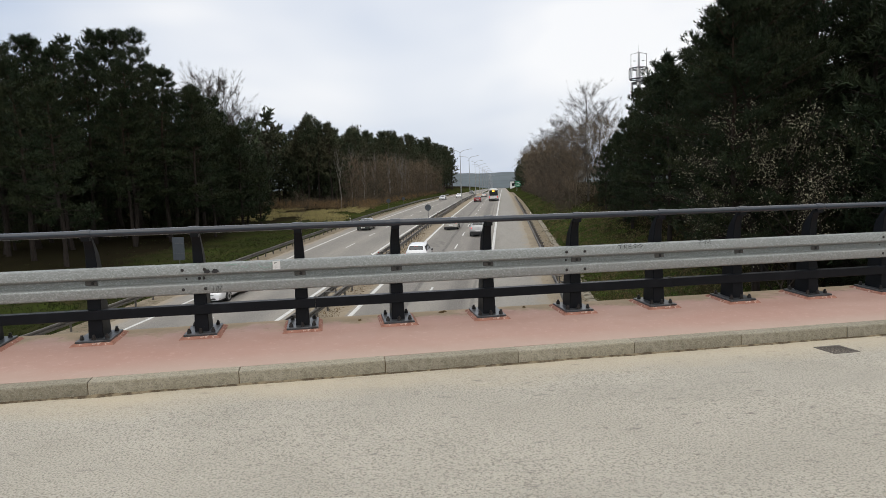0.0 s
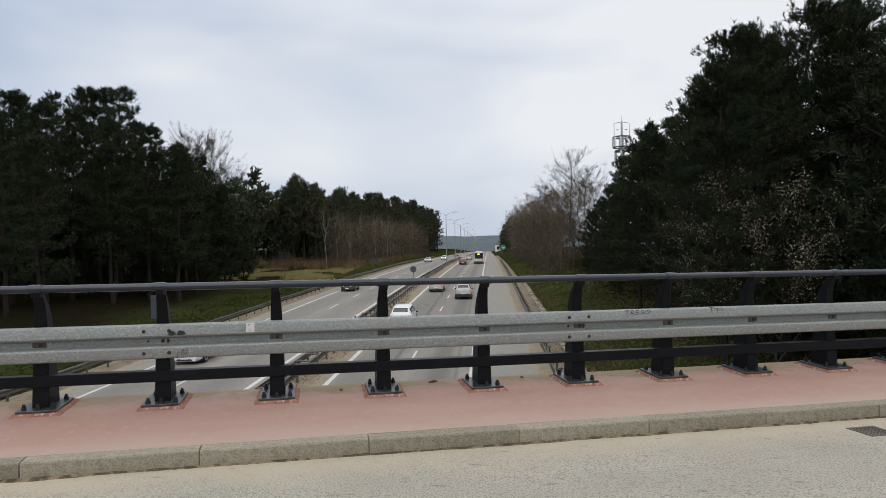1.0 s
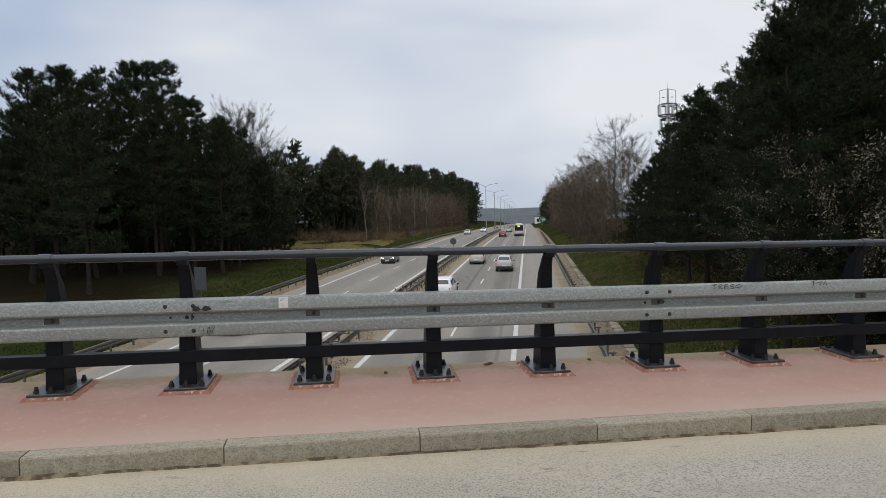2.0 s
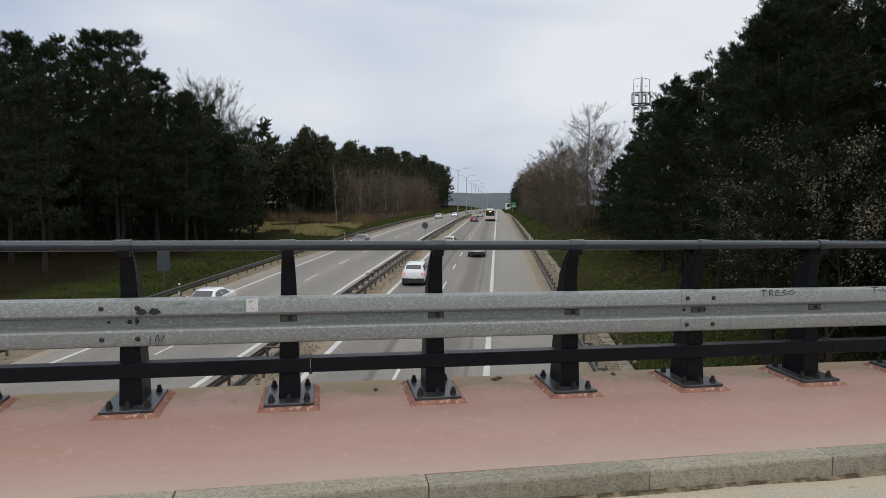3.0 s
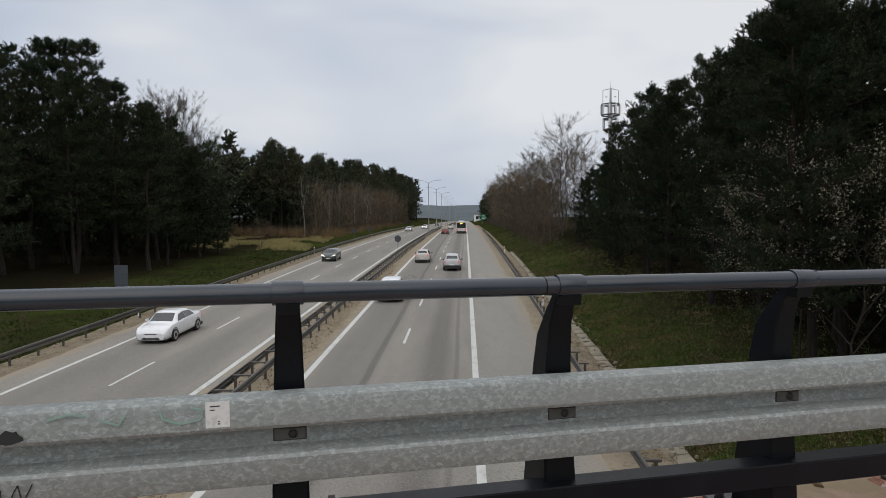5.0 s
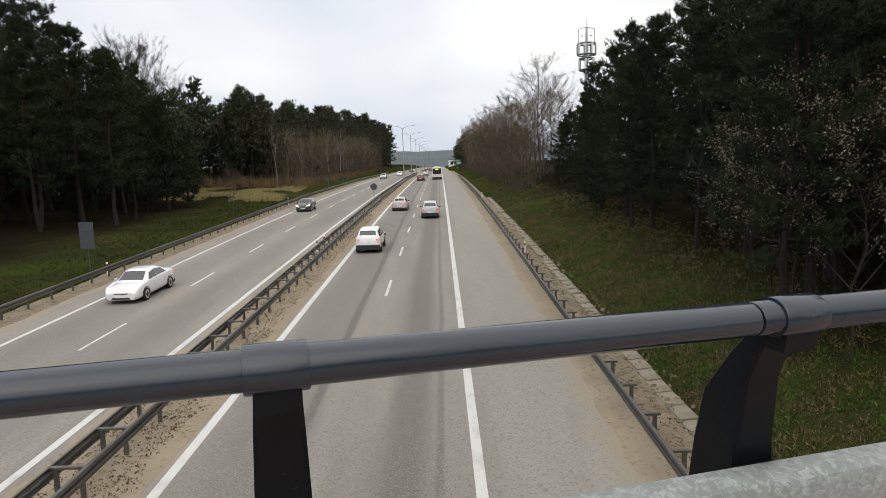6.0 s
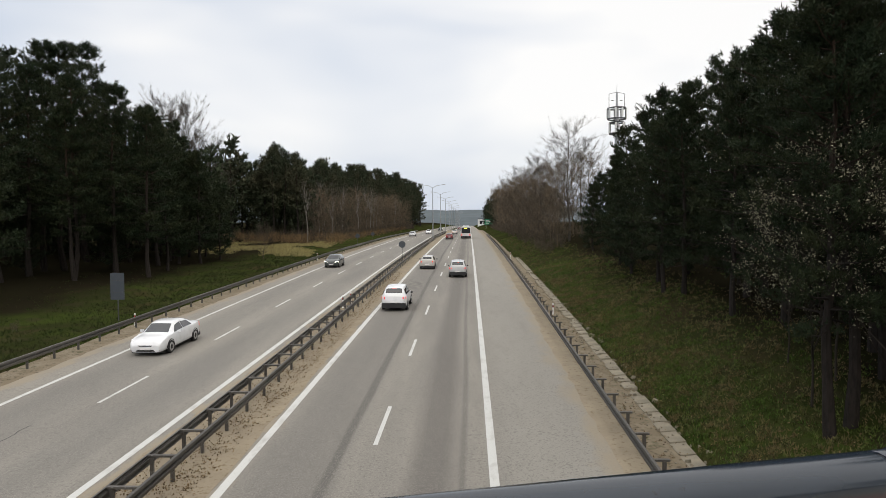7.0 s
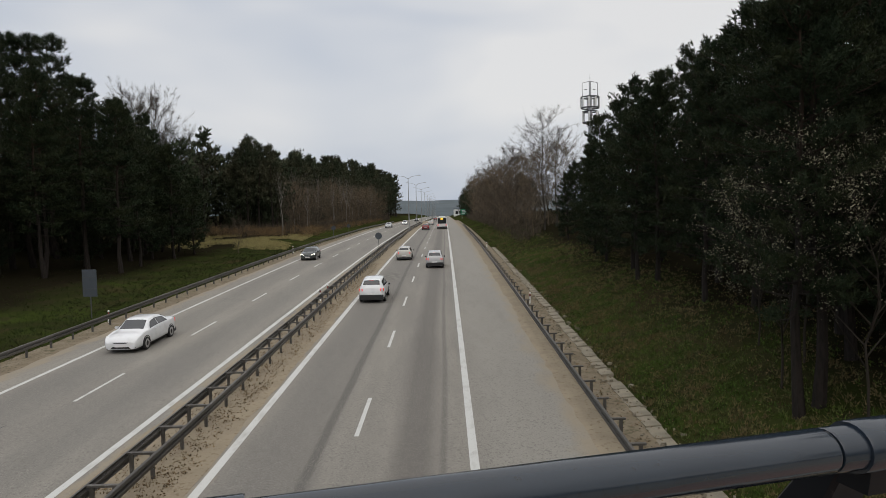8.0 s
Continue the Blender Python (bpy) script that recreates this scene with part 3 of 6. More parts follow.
b = Lump()
secs = []
for i in range(24):
    v = 57.0 + 0.25 * i
    a = -6.7 + 0.35 * noise.noise((v * 0.8, 3.0, 0.2)) + 1.0 * max(0.0, abs(i - 11.5) / 11.5 - 0.6)
    c = -4.9 + 0.35 * noise.noise((v * 0.8, 7.0, 0.2)) - 1.0 * max(0.0, abs(i - 11.5) / 11.5 - 0.6)
    secs.append([(a, v, road_z(v)), (a, v, road_z(v) + 0.005), (c, v, road_z(v) + 0.005), (c, v, road_z(v))])
tagged(part("road_patch", b.rings(secs), PATCH, m=HW), "darker repaired patch in the asphalt lane", "road patch", kind="structure")

b = Lump()
secs = []
for i in range(22):
    v = 19.1 + 0.09 * i
    u = -15.75 + 0.10 * noise.noise((v * 1.6, 0.2, 0.7)) + 0.04 * noise.noise((v * 9, 0.2, 0.7))
    w = 0.012 + 0.010 * abs(noise.noise((v * 5, 2.2, 0.7)))
    secs.append([(u - w, v, road_z(v) + 0.001), (u - w, v, road_z(v) + 0.004), (u + w, v, road_z(v) + 0.004), (u + w, v, road_z(v) + 0.001)])
tagged(part("road_crack", b.rings(secs), BLACK_TRIM, m=HW), "dark tarred crack in the asphalt lane", "road crack", kind="structure")

# a cracked concrete gutter of single slabs beside the hard shoulder
gutter = thing("gutter", "broken concrete gutter slabs beside the road barrier", "gutter", kind="structure")
rng = random.Random(11)
slab_meshes = []
for i in range(5):
    b = Lump()
    w = 0.26
    e = [rng.uniform(-0.02, 0.02) for _ in range(2)]
    b.rings([[(-w + 0.02, -0.48, -0.1), (w + e[0], -0.48, -0.1), (w + e[1], 0.48, -0.1), (-w, 0.48, -0.1)],
             [(-w + 0.02, -0.48, 0.04), (w + e[0], -0.48, 0.07), (w + e[1], 0.48, 0.07), (-w, 0.48, 0.04)],
             [(-w + 0.05, -0.455, 0.055), (w + e[0] - 0.03, -0.455, 0.09), (w + e[1] - 0.03, 0.455, 0.09), (-w + 0.03, 0.455, 0.055)]])
    slab_meshes.append(b.mesh("slab", CONCRETE))
for i in range(86):
    v = 6 + i * 1.0
    ob = part("slab", slab_meshes[rng.randrange(5)], CONCRETE, gutter)
    ob.matrix_basis = HW @ pose(5.72 + rng.uniform(-0.012, 0.012) + v * 0.004, v, road_z(v) + rng.uniform(-0.008, 0.008),
                                rng.uniform(-0.6, 0.6), rng.uniform(-1.5, 0.5), rng.uniform(-0.6, 0.6))
    if rng.random() < 0.10:
        ob.matrix_basis = ob.matrix_basis @ pose(rng.uniform(-0.1, 0.2), 0, -0.05, rng.uniform(-3, 3), rng.uniform(-5, 3), rng.uniform(-5, 5))

b = Lump()
for i in range(330):
    v = 8 + 62 * rng.random() ** 1.5
    u = 5.0 + 1.5 * rng.random() ** 0.7
    r = 0.03 + 0.09 * rng.random() ** 3
    z = road_z(v) + 0.05 + (0.05 if u > 5.45 else 0)
    a = rng.uniform(0, 3)
    b.rings([[(u + r * 1.3 * math.cos(a + t), v + r * math.sin(a + t), z - 0.06) for t in (0, 1.5, 3.1, 4.6)],
             [(u + r * math.cos(a + t + 0.3), v + r * 0.8 * math.sin(a + t), z + r * rng.uniform(0.2, 0.6)) for t in (0, 1.5, 3.1, 4.6)]])
tagged(part("rubble", b, CONCRETE, m=HW, flat=True), "crumbled concrete and stones along the gutter", "rubble", kind="stuff")

# ---------------------------------------------------------------- the bridge
FALL = -0.0045          # gentle fall of the bridge along x
ROAD_Z = -0.131         # the road at the foot of the kerb


def deck_z(y):
    """Height of the walkway across its width; it drains towards the kerb."""
    return 0.0425 + (y - 0.2) * 0.039


def along(x0, x1, step):
    n = max(1, round((x1 - x0) / step))
    return [x0 + (x1 - x0) * i / n for i in range(n + 1)]


b = Lump()
b.rings([[(x, -11.0, FALL * x - 0.35), (x, -11.0, FALL * x + ROAD_Z + 0.06), (x, -6, FALL * x + ROAD_Z + 0.03), (x, -1.20, FALL * x + ROAD_Z), (x, -1.20, FALL * x - 0.35)] for x in along(-60, 60, 2)])
tagged(part("road", b, BRIDGE_ASPHALT), "pale worn asphalt road over the bridge, sandy along the kerb", "road", kind="structure")

b = Lump()
b.rings([[(x, -1.10, FALL * x - 0.2), (x, -1.10, FALL * x + deck_z(-1.10)), (x, -0.6, FALL * x + deck_z(-0.6)), (x, 0.54, FALL * x + deck_z(0.54)),
          (x, 0.57, FALL * x + deck_z(0.54) - 0.03), (x, 0.57, FALL * x - 0.2)] for x in along(-60, 60, 2)])
tagged(part("walkway", b, RED_PAVING), "faded red coated walkway with mossy outer edge", "pavement", kind="structure")

b = Lump()
b.rings([[(x, -11.6, FALL * x - 0.2), (x, -1.25, FALL * x - 0.25), (x, -1.1, FALL * x - 0.2), (x, 0.62, FALL * x - 0.2), (x, 0.62, FALL * x - 0.62), (x, -0.3, FALL * x - 0.7), (x, -0.9, FALL * x - 1.05),
          (x, -10.1, FALL * x - 1.05), (x, -10.7, FALL * x - 0.7), (x, -11.6, FALL * x - 0.62)] for x in along(-60, 60, 4)])
tagged(part("bridge_deck", b, CONCRETE), "concrete deck of the road bridge", "bridge", kind="structure")

kerb = thing("kerb", "row of weathered granite kerb stones with sandy joints", "kerb", kind="structure")
kerb_meshes = []
rng = random.Random(5)
for i in range(4):
    b = Lump()
    c = [rng.uniform(0.0, 0.008) for _ in range(4)]
    d = [rng.uniform(0.0, 0.006) for _ in range(18)]
    secs = []
    for n2 in range(9):
        x = -0.503 + 1.006 * n2 / 8
        e, f = d[n2], d[n2 + 9]
        secs.append([(x, -0.065 + f * 0.5, -0.15), (x, -0.066 + f, 0.108 - e), (x, -0.061 + f, 0.117 - e * 0.5), (x, 0.064, 0.122), (x, 0.064, -0.15)])
    b.rings(secs)
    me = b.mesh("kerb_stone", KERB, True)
    # faces that look up take the paler, skylit colour
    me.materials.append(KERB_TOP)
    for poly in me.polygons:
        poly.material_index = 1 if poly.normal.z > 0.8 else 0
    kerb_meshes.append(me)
joints = [-2.66 - 1.15 * i for i in range(22, 0, -1)] + [-2.66, -1.488, -0.265, 0.93, 2.05, 3.15] + [3.15 + 1.15 * i for i in range(1, 22)]
for i, (x0, x1) in enumerate(zip(joints, joints[1:])):
    x = (x0 + x1) / 2
    ob = part("kerb_stone", kerb_meshes[i % 4], KERB, kerb)
    ob.matrix_basis = pose(x, -1.167 + rng.uniform(-0.003, 0.003), FALL * x + ROAD_Z + rng.uniform(-0.003, 0.003), 0, 0, rng.uniform(-0.15, 0.15)) @ Matrix.Diagonal(((x1 - x0 - 0.008) / 1.006, 1, 1, 1))

b = Lump()
b.rings([[(x, -1.222, FALL * x + ROAD_Z - 0.1), (x, -1.105, FALL * x + ROAD_Z - 0.1), (x, -1.105, FALL * x + ROAD_Z + 0.112), (x, -1.222, FALL * x + ROAD_Z + 0.098)] for x in along(-28, 28, 2)])
part("joint_mortar", b, LITTER, kerb, "dark earthy joints between the stones")

# crumbled sand and grit lying against the kerb
b = Lump()
secs = []
for x in along(-14, 14, 0.025):
    w = 0.022 + 0.05 * max(0.0, noise.noise((x * 1.7, 0.3, 2.0)) + 0.25 * noise.noise((x * 14, 0.3, 5.0)))
    h = 0.005 + 0.010 * abs(noise.noise((x * 8, 4.3, 2.0)))
    z = FALL * x + ROAD_Z
    secs.append([(x, -1.215, z - 0.02), (x, -1.215, z + h + 0.006), (x, -1.233 - w * 0.3, z + h), (x, -1.233 - w, z - 0.001), (x, -1.233 - w, z - 0.02)])
b.rings(secs)
tagged(part("grit", b, GUTTER_DIRT), "dark crumbly dirt packed along the foot of the kerb", "dirt", kind="stuff")

# iron drain grate beside the kerb
grate = thing("drain_grate", "rusty iron drain grate set in the road beside the kerb", "drain grate", pose(3.86, -1.60, FALL * 3.86 + ROAD_Z + 0.004, 0, 0, 1.0) @ Matrix.Diagonal((0.70, 0.95, 1, 1)))
b = Lump()
for x0, x1, y0, y1 in ((-0.19, 0.19, -0.135, -0.11), (-0.19, 0.19, 0.11, 0.135), (-0.19, -0.165, -0.11, 0.11), (0.165, 0.19, -0.11, 0.11)):
    b.box(x0, x1, y0, y1, -0.03, 0.004)
IRON = material("drain_iron", (0.11, 0.095, 0.08), 0.75, 0.3)
part("frame", b, IRON, grate)
for i in range(8):
    part("bar", Lump().box(-0.153 + i * 0.041, -0.134 + i * 0.041, -0.11, 0.11, -0.02, 0.003), IRON, grate)
# black sheet close below the bars stands for the shade in the hollow
part("pit", Lump().box(-0.165, 0.165, -0.11, 0.11, -0.03, -0.022), BLACK_TRIM, grate)

# ---------------------------------------------------------------- railing of the bridge
railing = thing("bridge_railing", "dark steel bridge railing with galvanised crash beam and round handrail", "railing")


def post_mesh():
    """Box post, broad at the foot, whose head leans forward over the beam."""
    front = [(0.075, 0.0), (0.085, 0.25), (0.10, 0.45), (0.105, 0.75), (0.085, 0.90), (0.045, 0.99), (0.005, 1.035)]
    back = [(0.335, 0.0), (0.315, 0.25), (0.285, 0.45), (0.25, 0.72), (0.225, 0.84), (0.145, 0.95), (0.065, 1.035)]
    half = [0.070, 0.065, 0.060, 0.051, 0.045, 0.040, 0.037]
    rings = []
    for (y0, z0), (y1, z1), h in zip(front, back, half):
        c = 0.008
        rings.append([(-h + c, y0, z0), (h - c, y0, z0), (h, y0 + c, z0), (h, y1 - c, z1), (h - c, y1, z1), (-h + c, y1, z1), (-h, y1 - c, z1), (-h, y0 + c, z0)])
    return Lump().rings(rings).mesh("post", POST_PAINT)


def base_meshes():
    grout = Lump().rings([[(-0.225, -0.055, -0.03), (0.22, -0.05, -0.03), (0.225, 0.50, -0.03), (-0.22, 0.50, -0.03)],
                          [(-0.178, -0.018, 0.014), (0.178, -0.02, 0.014), (0.178, 0.455, 0.014), (-0.178, 0.455, 0.014)]]).mesh("grout_bed", GROUT)
    plate = Lump().soft_box(-0.16, 0.16, 0.0, 0.435, 0.012, 0.034, 0.004).mesh("base_plate", PLATE)
    bolt = Lump().disc((0, 0, 0.037), (0, 0, 1), 0.027, 0.006, 12).disc((0, 0, 0.052), (0, 0, 1), 0.0225, 0.025, 6).disc((0, 0, 0.072), (0, 0, 1), 0.019, 0.014, 6).disc((0, 0, 0.087), (0, 0, 1), 0.0125, 0.018, 8).mesh("anchor_bolt", BOLT)
    return grout, plate, bolt


POST, (GROUT_BED, BASE_PLATE, ANCHOR) = post_mesh(), base_meshes()


def oval(w, h, n=20):
    return [(w * math.cos(2 * math.pi * i / n), h * math.sin(2 * math.pi * i / n)) for i in range(n)]


def rail_piece(x0, x1, w, h, cap=0.0):
    b = Lump()
    o = oval(w, h)
    rings = [[(x0, y * 0.97, z * 0.97) for y, z in o], [(x0 + 0.004, y, z) for y, z in o], [(x1 - 0.004, y, z) for y, z in o], [(x1, y * 0.97, z * 0.97) for y, z in o]]
    return b.rings(rings)


RAIL_Y, RAIL_Z, RW, RH = 0.016, 1.114, 0.040, 0.0340
COLLAR = rail_piece(-0.051, 0.051, RW + 0.0065, RH + 0.0065).mesh("collar", RAIL_PAINT)
NECK = Lump().rings([[(-0.037, -0.022, -0.07), (0.037, -0.022, -0.07), (0.037, 0.04, -0.07), (-0.037, 0.04, -0.07)],
                     [(-0.038, -0.030, -0.02), (0.038, -0.030, -0.02), (0.038, 0.036, -0.02), (-0.038, 0.036, -0.02)]]).mesh("neck", POST_PAINT)
POSTS = range(-20, 21)
for i in POSTS:
    x = i * 1.0
    z = FALL * x
    foot = deck_z(0.2) + z
    ob = part("post", POST, POST_PAINT, railing, m=pose(x, 0, foot + 0.02))
    for nm, me, mat in (("grout_bed", GROUT_BED, GROUT), ("base_plate", BASE_PLATE, PLATE)):
        part(nm, me, mat, ob, m=pose(0, -0.03, -0.02, 2.23))
    rng = random.Random(100 + i)
    for bx, by in ((-0.116, 0.065), (0.116, 0.065), (-0.116, 0.375), (0.116, 0.375), (0.0, 0.045)):
        part("anchor_bolt", ANCHOR, BOLT, ob, m=pose(bx, by - 0.03, -0.028 + (by - 0.2) * 0.039, 0, 0, rng.uniform(0, 60)))
    part("collar", COLLAR, RAIL_PAINT, ob, m=pose(0, RAIL_Y, RAIL_Z - deck_z(0.2) - 0.02))
    part("neck", NECK, POST_PAINT, ob, m=pose(0, RAIL_Y, RAIL_Z - deck_z(0.2) - 0.02))
for i in range(-5, 5):
    x0, x1 = i * 4 - 0.1 + 0.0025, i * 4 + 3.9 - 0.0025
    b = rail_piece(0, x1 - x0, RW, RH)
    part("handrail", b, RAIL_PAINT, railing, m=pose(x0, RAIL_Y, RAIL_Z + FALL * x0, 0, math.degrees(-math.atan(FALL))))
    b = Lump().tube([(0, 0, 0), (0.03, 0, 0)], [0.032, 0.032], 12)
    part("joint_pin", b, BLACK_TRIM, railing, m=pose(x0 - 0.017, RAIL_Y, RAIL_Z + FALL * x0))

# the W-shaped crash beam in four-metre lengths that overlap at the joints
W_SHAPE = [(0.072, 0.155), (0.030, 0.152), (0.007, 0.143), (0.0, 0.128), (0.0, 0.056), (0.008, 0.044), (0.070, 0.030), (0.078, 0.022),
           (0.078, -0.022), (0.070, -0.030), (0.008, -0.044), (0.0, -0.056), (0.0, -0.128), (0.007, -0.143), (0.030, -0.152), (0.072, -0.155)]


def w_beam(length, thick=0.004):
    ring = W_SHAPE + [(y + thick + 0.001, z * 0.985) for y, z in reversed(W_SHAPE)]
    n = max(1, round(length / 1.0))
    return Lump().rings([[(length * i / n, y, z) for y, z in ring] for i in range(n + 1)])


BEAM_Z = 0.624
BUTTON = Lump().rings([[(r * math.cos(a), y, r * math.sin(a)) for a in (2 * math.pi * j / 12 for j in range(12))] for y, r in ((0.004, 0.017), (-0.004, 0.016), (-0.009, 0.010), (-0.010, 0.004))]).mesh("beam_bolt", BOLT)
SLOT = Lump().soft_box(-0.052, 0.052, -0.019, 0.019, 0, 0.005, 0.001).mesh("slot_plate", DULL_ZINC)
SLOT_RIM = Lump().soft_box(-0.056, 0.056, -0.0225, 0.0225, 0, 0.003, 0.001).mesh("slot_rim", BOLT)
for i in range(-5, 5):
    x0 = -1.95 + i * 4 - 0.23
    b = w_beam(4.22)
    beam = part("crash_beam", b, ZINC, railing, "mottled galvanised W-shaped beam", m=pose(x0, -0.0045 * (i % 2), BEAM_Z + FALL * x0, 0, math.degrees(-math.atan(FALL))))
    for dx in (0.045, 0.255):
        for y, z in ((-0.001, 0.098), (-0.001, -0.098)):
            part("beam_bolt", BUTTON, BOLT, beam, m=pose(dx, y, z))
        part("beam_bolt", BUTTON, BOLT, beam, m=pose(dx + (0.02 if dx < 0.1 else -0.02), 0.078, 0.0) @ Matrix.Diagonal((0.75, 0.75, 0.75, 1)))
    for j in range(4):
        part("slot_plate", SLOT, DULL_ZINC, beam, m=pose(0.18 + j * 1.0, 0.0795, 0.0, 90))
        part("slot_rim", SLOT_RIM, BOLT, beam, m=pose(0.18 + j * 1.0, 0.0795, 0.0, 90))
        part("beam_bolt", BUTTON, BOLT, beam, m=pose(0.18 + j * 1.0 + 0.01, 0.076, 0.0))
SPACER = Lump().soft_box(-0.05, 0.05, 0.083, 0.11, -0.14, 0.14, 0.003).mesh("spacer", POST_PAINT)
for i in POSTS:
    part("spacer", SPACER, POST_PAINT, railing, m=pose(i * 1.0, 0, BEAM_Z + FALL * i))

# the flat lower bar, also in four-metre lengths with a clamp at each joint
for i in range(-5, 5):
    x0 = -0.86 + i * 4 + 0.0015
    b = Lump().rings([[(x, y, z) for y, z in ((0.030, -0.043), (0.036, -0.048), (0.134, -0.048), (0.14, -0.043), (0.14, 0.043), (0.134, 0.048), (0.036, 0.048), (0.030, 0.043))] for x in (0, 3.997)])
    bar = part("lower_bar", b, POST_PAINT, railing, m=pose(x0, 0.0, 0.312 + FALL * x0, 0, math.degrees(-math.atan(FALL))))
    for dz in (0.051, -0.051):
        part("joint_clamp", Lump().soft_box(-0.012, 0.012, 0.026, 0.144, dz - 0.006, dz + 0.006, 0.002), BOLT, bar)

# things stuck to or drawn on the beam
top = BEAM_Z + 0.104
b = Lump().rings([[(-0.037, 0.0, -0.042), (0.037, 0.0, -0.042), (0.037, 0.0, 0.042), (-0.037, 0.0, 0.042)], [(-0.037, -0.002, -0.042), (0.037, -0.002, -0.042), (0.037, -0.002, 0.042), (-0.037, -0.002, 0.042)]])
sticker = part("sticker", b, STICKER, m=pose(-1.226, 0.0005, top + 0.006))
tagged(sticker, "peeling white paper sticker on the crash beam", "sticker")
for k2, (x, z, w) in enumerate(((-0.008, 0.028, 0.03), (-0.016, 0.016, 0.014), (0.004, -0.022, 0.008), (0.004, -0.030, 0.008))):
    part("print_bar", Lump().box(x - w / 2, x + w / 2, -0.0035, -0.0022, z - 0.0018, z + 0.0018), PLATE, sticker)


def scrawl(name, strokes, mat, x, z, label, width=0.006):
    """Marker strokes on the beam, each a list of points in centimetres."""
    ob = thing(name, label, "graffiti", pose(x, -0.0052, z))
    for pts in strokes:
        b = Lump()
        left, right = [], []
        for i, (px, pz) in enumerate(pts):
            (ax, az), (bx, bz) = pts[max(i - 1, 0)], pts[min(i + 1, len(pts) - 1)]
            nx, nz = -(bz - az), bx - ax
            ln = math.hypot(nx, nz) or 1
            nx, nz = nx / ln * width * 50, nz / ln * width * 50
            left.append((px - nx, pz - nz))
            right.append((px + nx, pz + nz))
        b.rings([[(l[0] / 100, 0.001, l[1] / 100), (r[0] / 100, 0.001, r[1] / 100), (r[0] / 100, -0.0012, r[1] / 100), (l[0] / 100, -0.0012, l[1] / 100)] for l, r in zip(left, right)])
        part("stroke", b, mat, ob, flat=True)
    return ob


scrawl("graffiti", [[(0, 4), (5, 4.4)], [(2.4, 4.2), (2.2, 0)], [(7, 0), (7, 4), (9.5, 4.2), (10, 3), (7, 2.2), (10.5, 0)], [(15.5, 4), (12.5, 4), (12.3, 0.2), (15.5, 0.2)], [(12.4, 2.1), (15, 2.2)],
                    [(21, 4), (18, 3.6), (18, 2.4), (20.8, 1.8), (20.6, 0.4), (17.2, 0.2)], [(23, 2.6), (26, 3.8), (29, 2.2), (26, 0.8), (22, 1.4)]], INK, 2.47, top - 0.01, "black marker scrawl on the crash beam", 0.0055)
scrawl("graffiti", [[(0, 4), (6, 4.2)], [(3, 4.1), (2.6, 0)], [(6, 2.2), (9, 2.4)], [(10, 0), (10, 4), (13, 0.5), (14.5, 4), (16, 0)]], INK, 3.43, top - 0.005, "second black marker scrawl on the crash beam", 0.0055)
scrawl("graffiti", [[(0, 7), (-0.4, 1), (-2, 0)], [(4.6, 8), (3, 5), (3.4, 0), (5.4, 4), (4.6, 8)], [(8.6, 8), (6.2, 3)]], INK, -1.85, BEAM_Z - 0.142, "thin black marker strokes on the lower wave of the beam", 0.0035)
for dx, w, h in ((-0.034, 0.031, 0.021), (0.042, 0.036, 0.021)):
    n = 14
    ring = [(w * math.cos(2 * math.pi * j / n) * (1 + 0.25 * math.sin(5 * j)), h * math.sin(2 * math.pi * j / n) * (1 + 0.2 * math.cos(3 * j))) for j in range(n)]
    b = Lump().rings([[(px, 0.002, pz) for px, pz in ring], [(px, -0.0015, pz) for px, pz in ring]])
    tagged(part("ink_blot", b, INK, m=pose(-1.865 + dx, -0.0045, top - 0.02), flat=True), "black ink blot on the crash beam", "graffiti")
scrawl("graffiti", [[(0, 3), (6, 4.5), (11, 3.5)], [(32, 4), (33, 1), (38, -1), (44, 0), (45, 3), (41, 4)], [(15, 2), (20, 0), (22, 3)]], GREEN_CHALK, -1.72, top - 0.005, "faded green marker loops on the crash beam", 0.007)

# a dead leaf and crumbs of moss lying on the walkway edge
for x, y in ((0.52, 0.42), (0.56, 0.45), (-0.4, 0.3), (1.5, 0.44)):
    b = Lump().rings([[(-0.03, -0.014, 0), (0.0, -0.02, 0.002), (0.03, 0.0, 0), (0.0, 0.018, 0)], [(-0.026, -0.01, 0.012), (0.0, -0.014, 0.02), (0.026, 0.0, 0.014), (0.0, 0.012, 0.018)]])
    tagged(part("dead_leaf", b, LITTER, m=pose(x, y, deck_z(y) + FALL * x, 0, 0, x * 300)), "curled brown dead leaf on the walkway edge", "leaf")

# ---------------------------------------------------------------- highway barriers
BARRIER_BEAM = w_beam(4.0).mesh("barrier_beam", DULL_ZINC)
C_POST = Lump().soft_box(-0.05, 0.05, -0.03, 0.03, -0.3, 0.70, 0.004).mesh("barrier_post", DULL_ZINC)
ROT_ROAD = pose(0, 0, 0, 0, 0, 90)      # beam length along v, face towards negative u ... positive u after a half turn
RUNG = Lump().soft_box(-0.44, 0.44, -0.05, 0.05, -0.03, 0.03, 0.006).mesh("spacer_bar", DULL_ZINC)
RUNG_SHORT = Lump().soft_box(0.07, 0.50, -0.05, 0.05, -0.03, 0.03, 0.006).mesh("spacer_bar", DULL_ZINC)


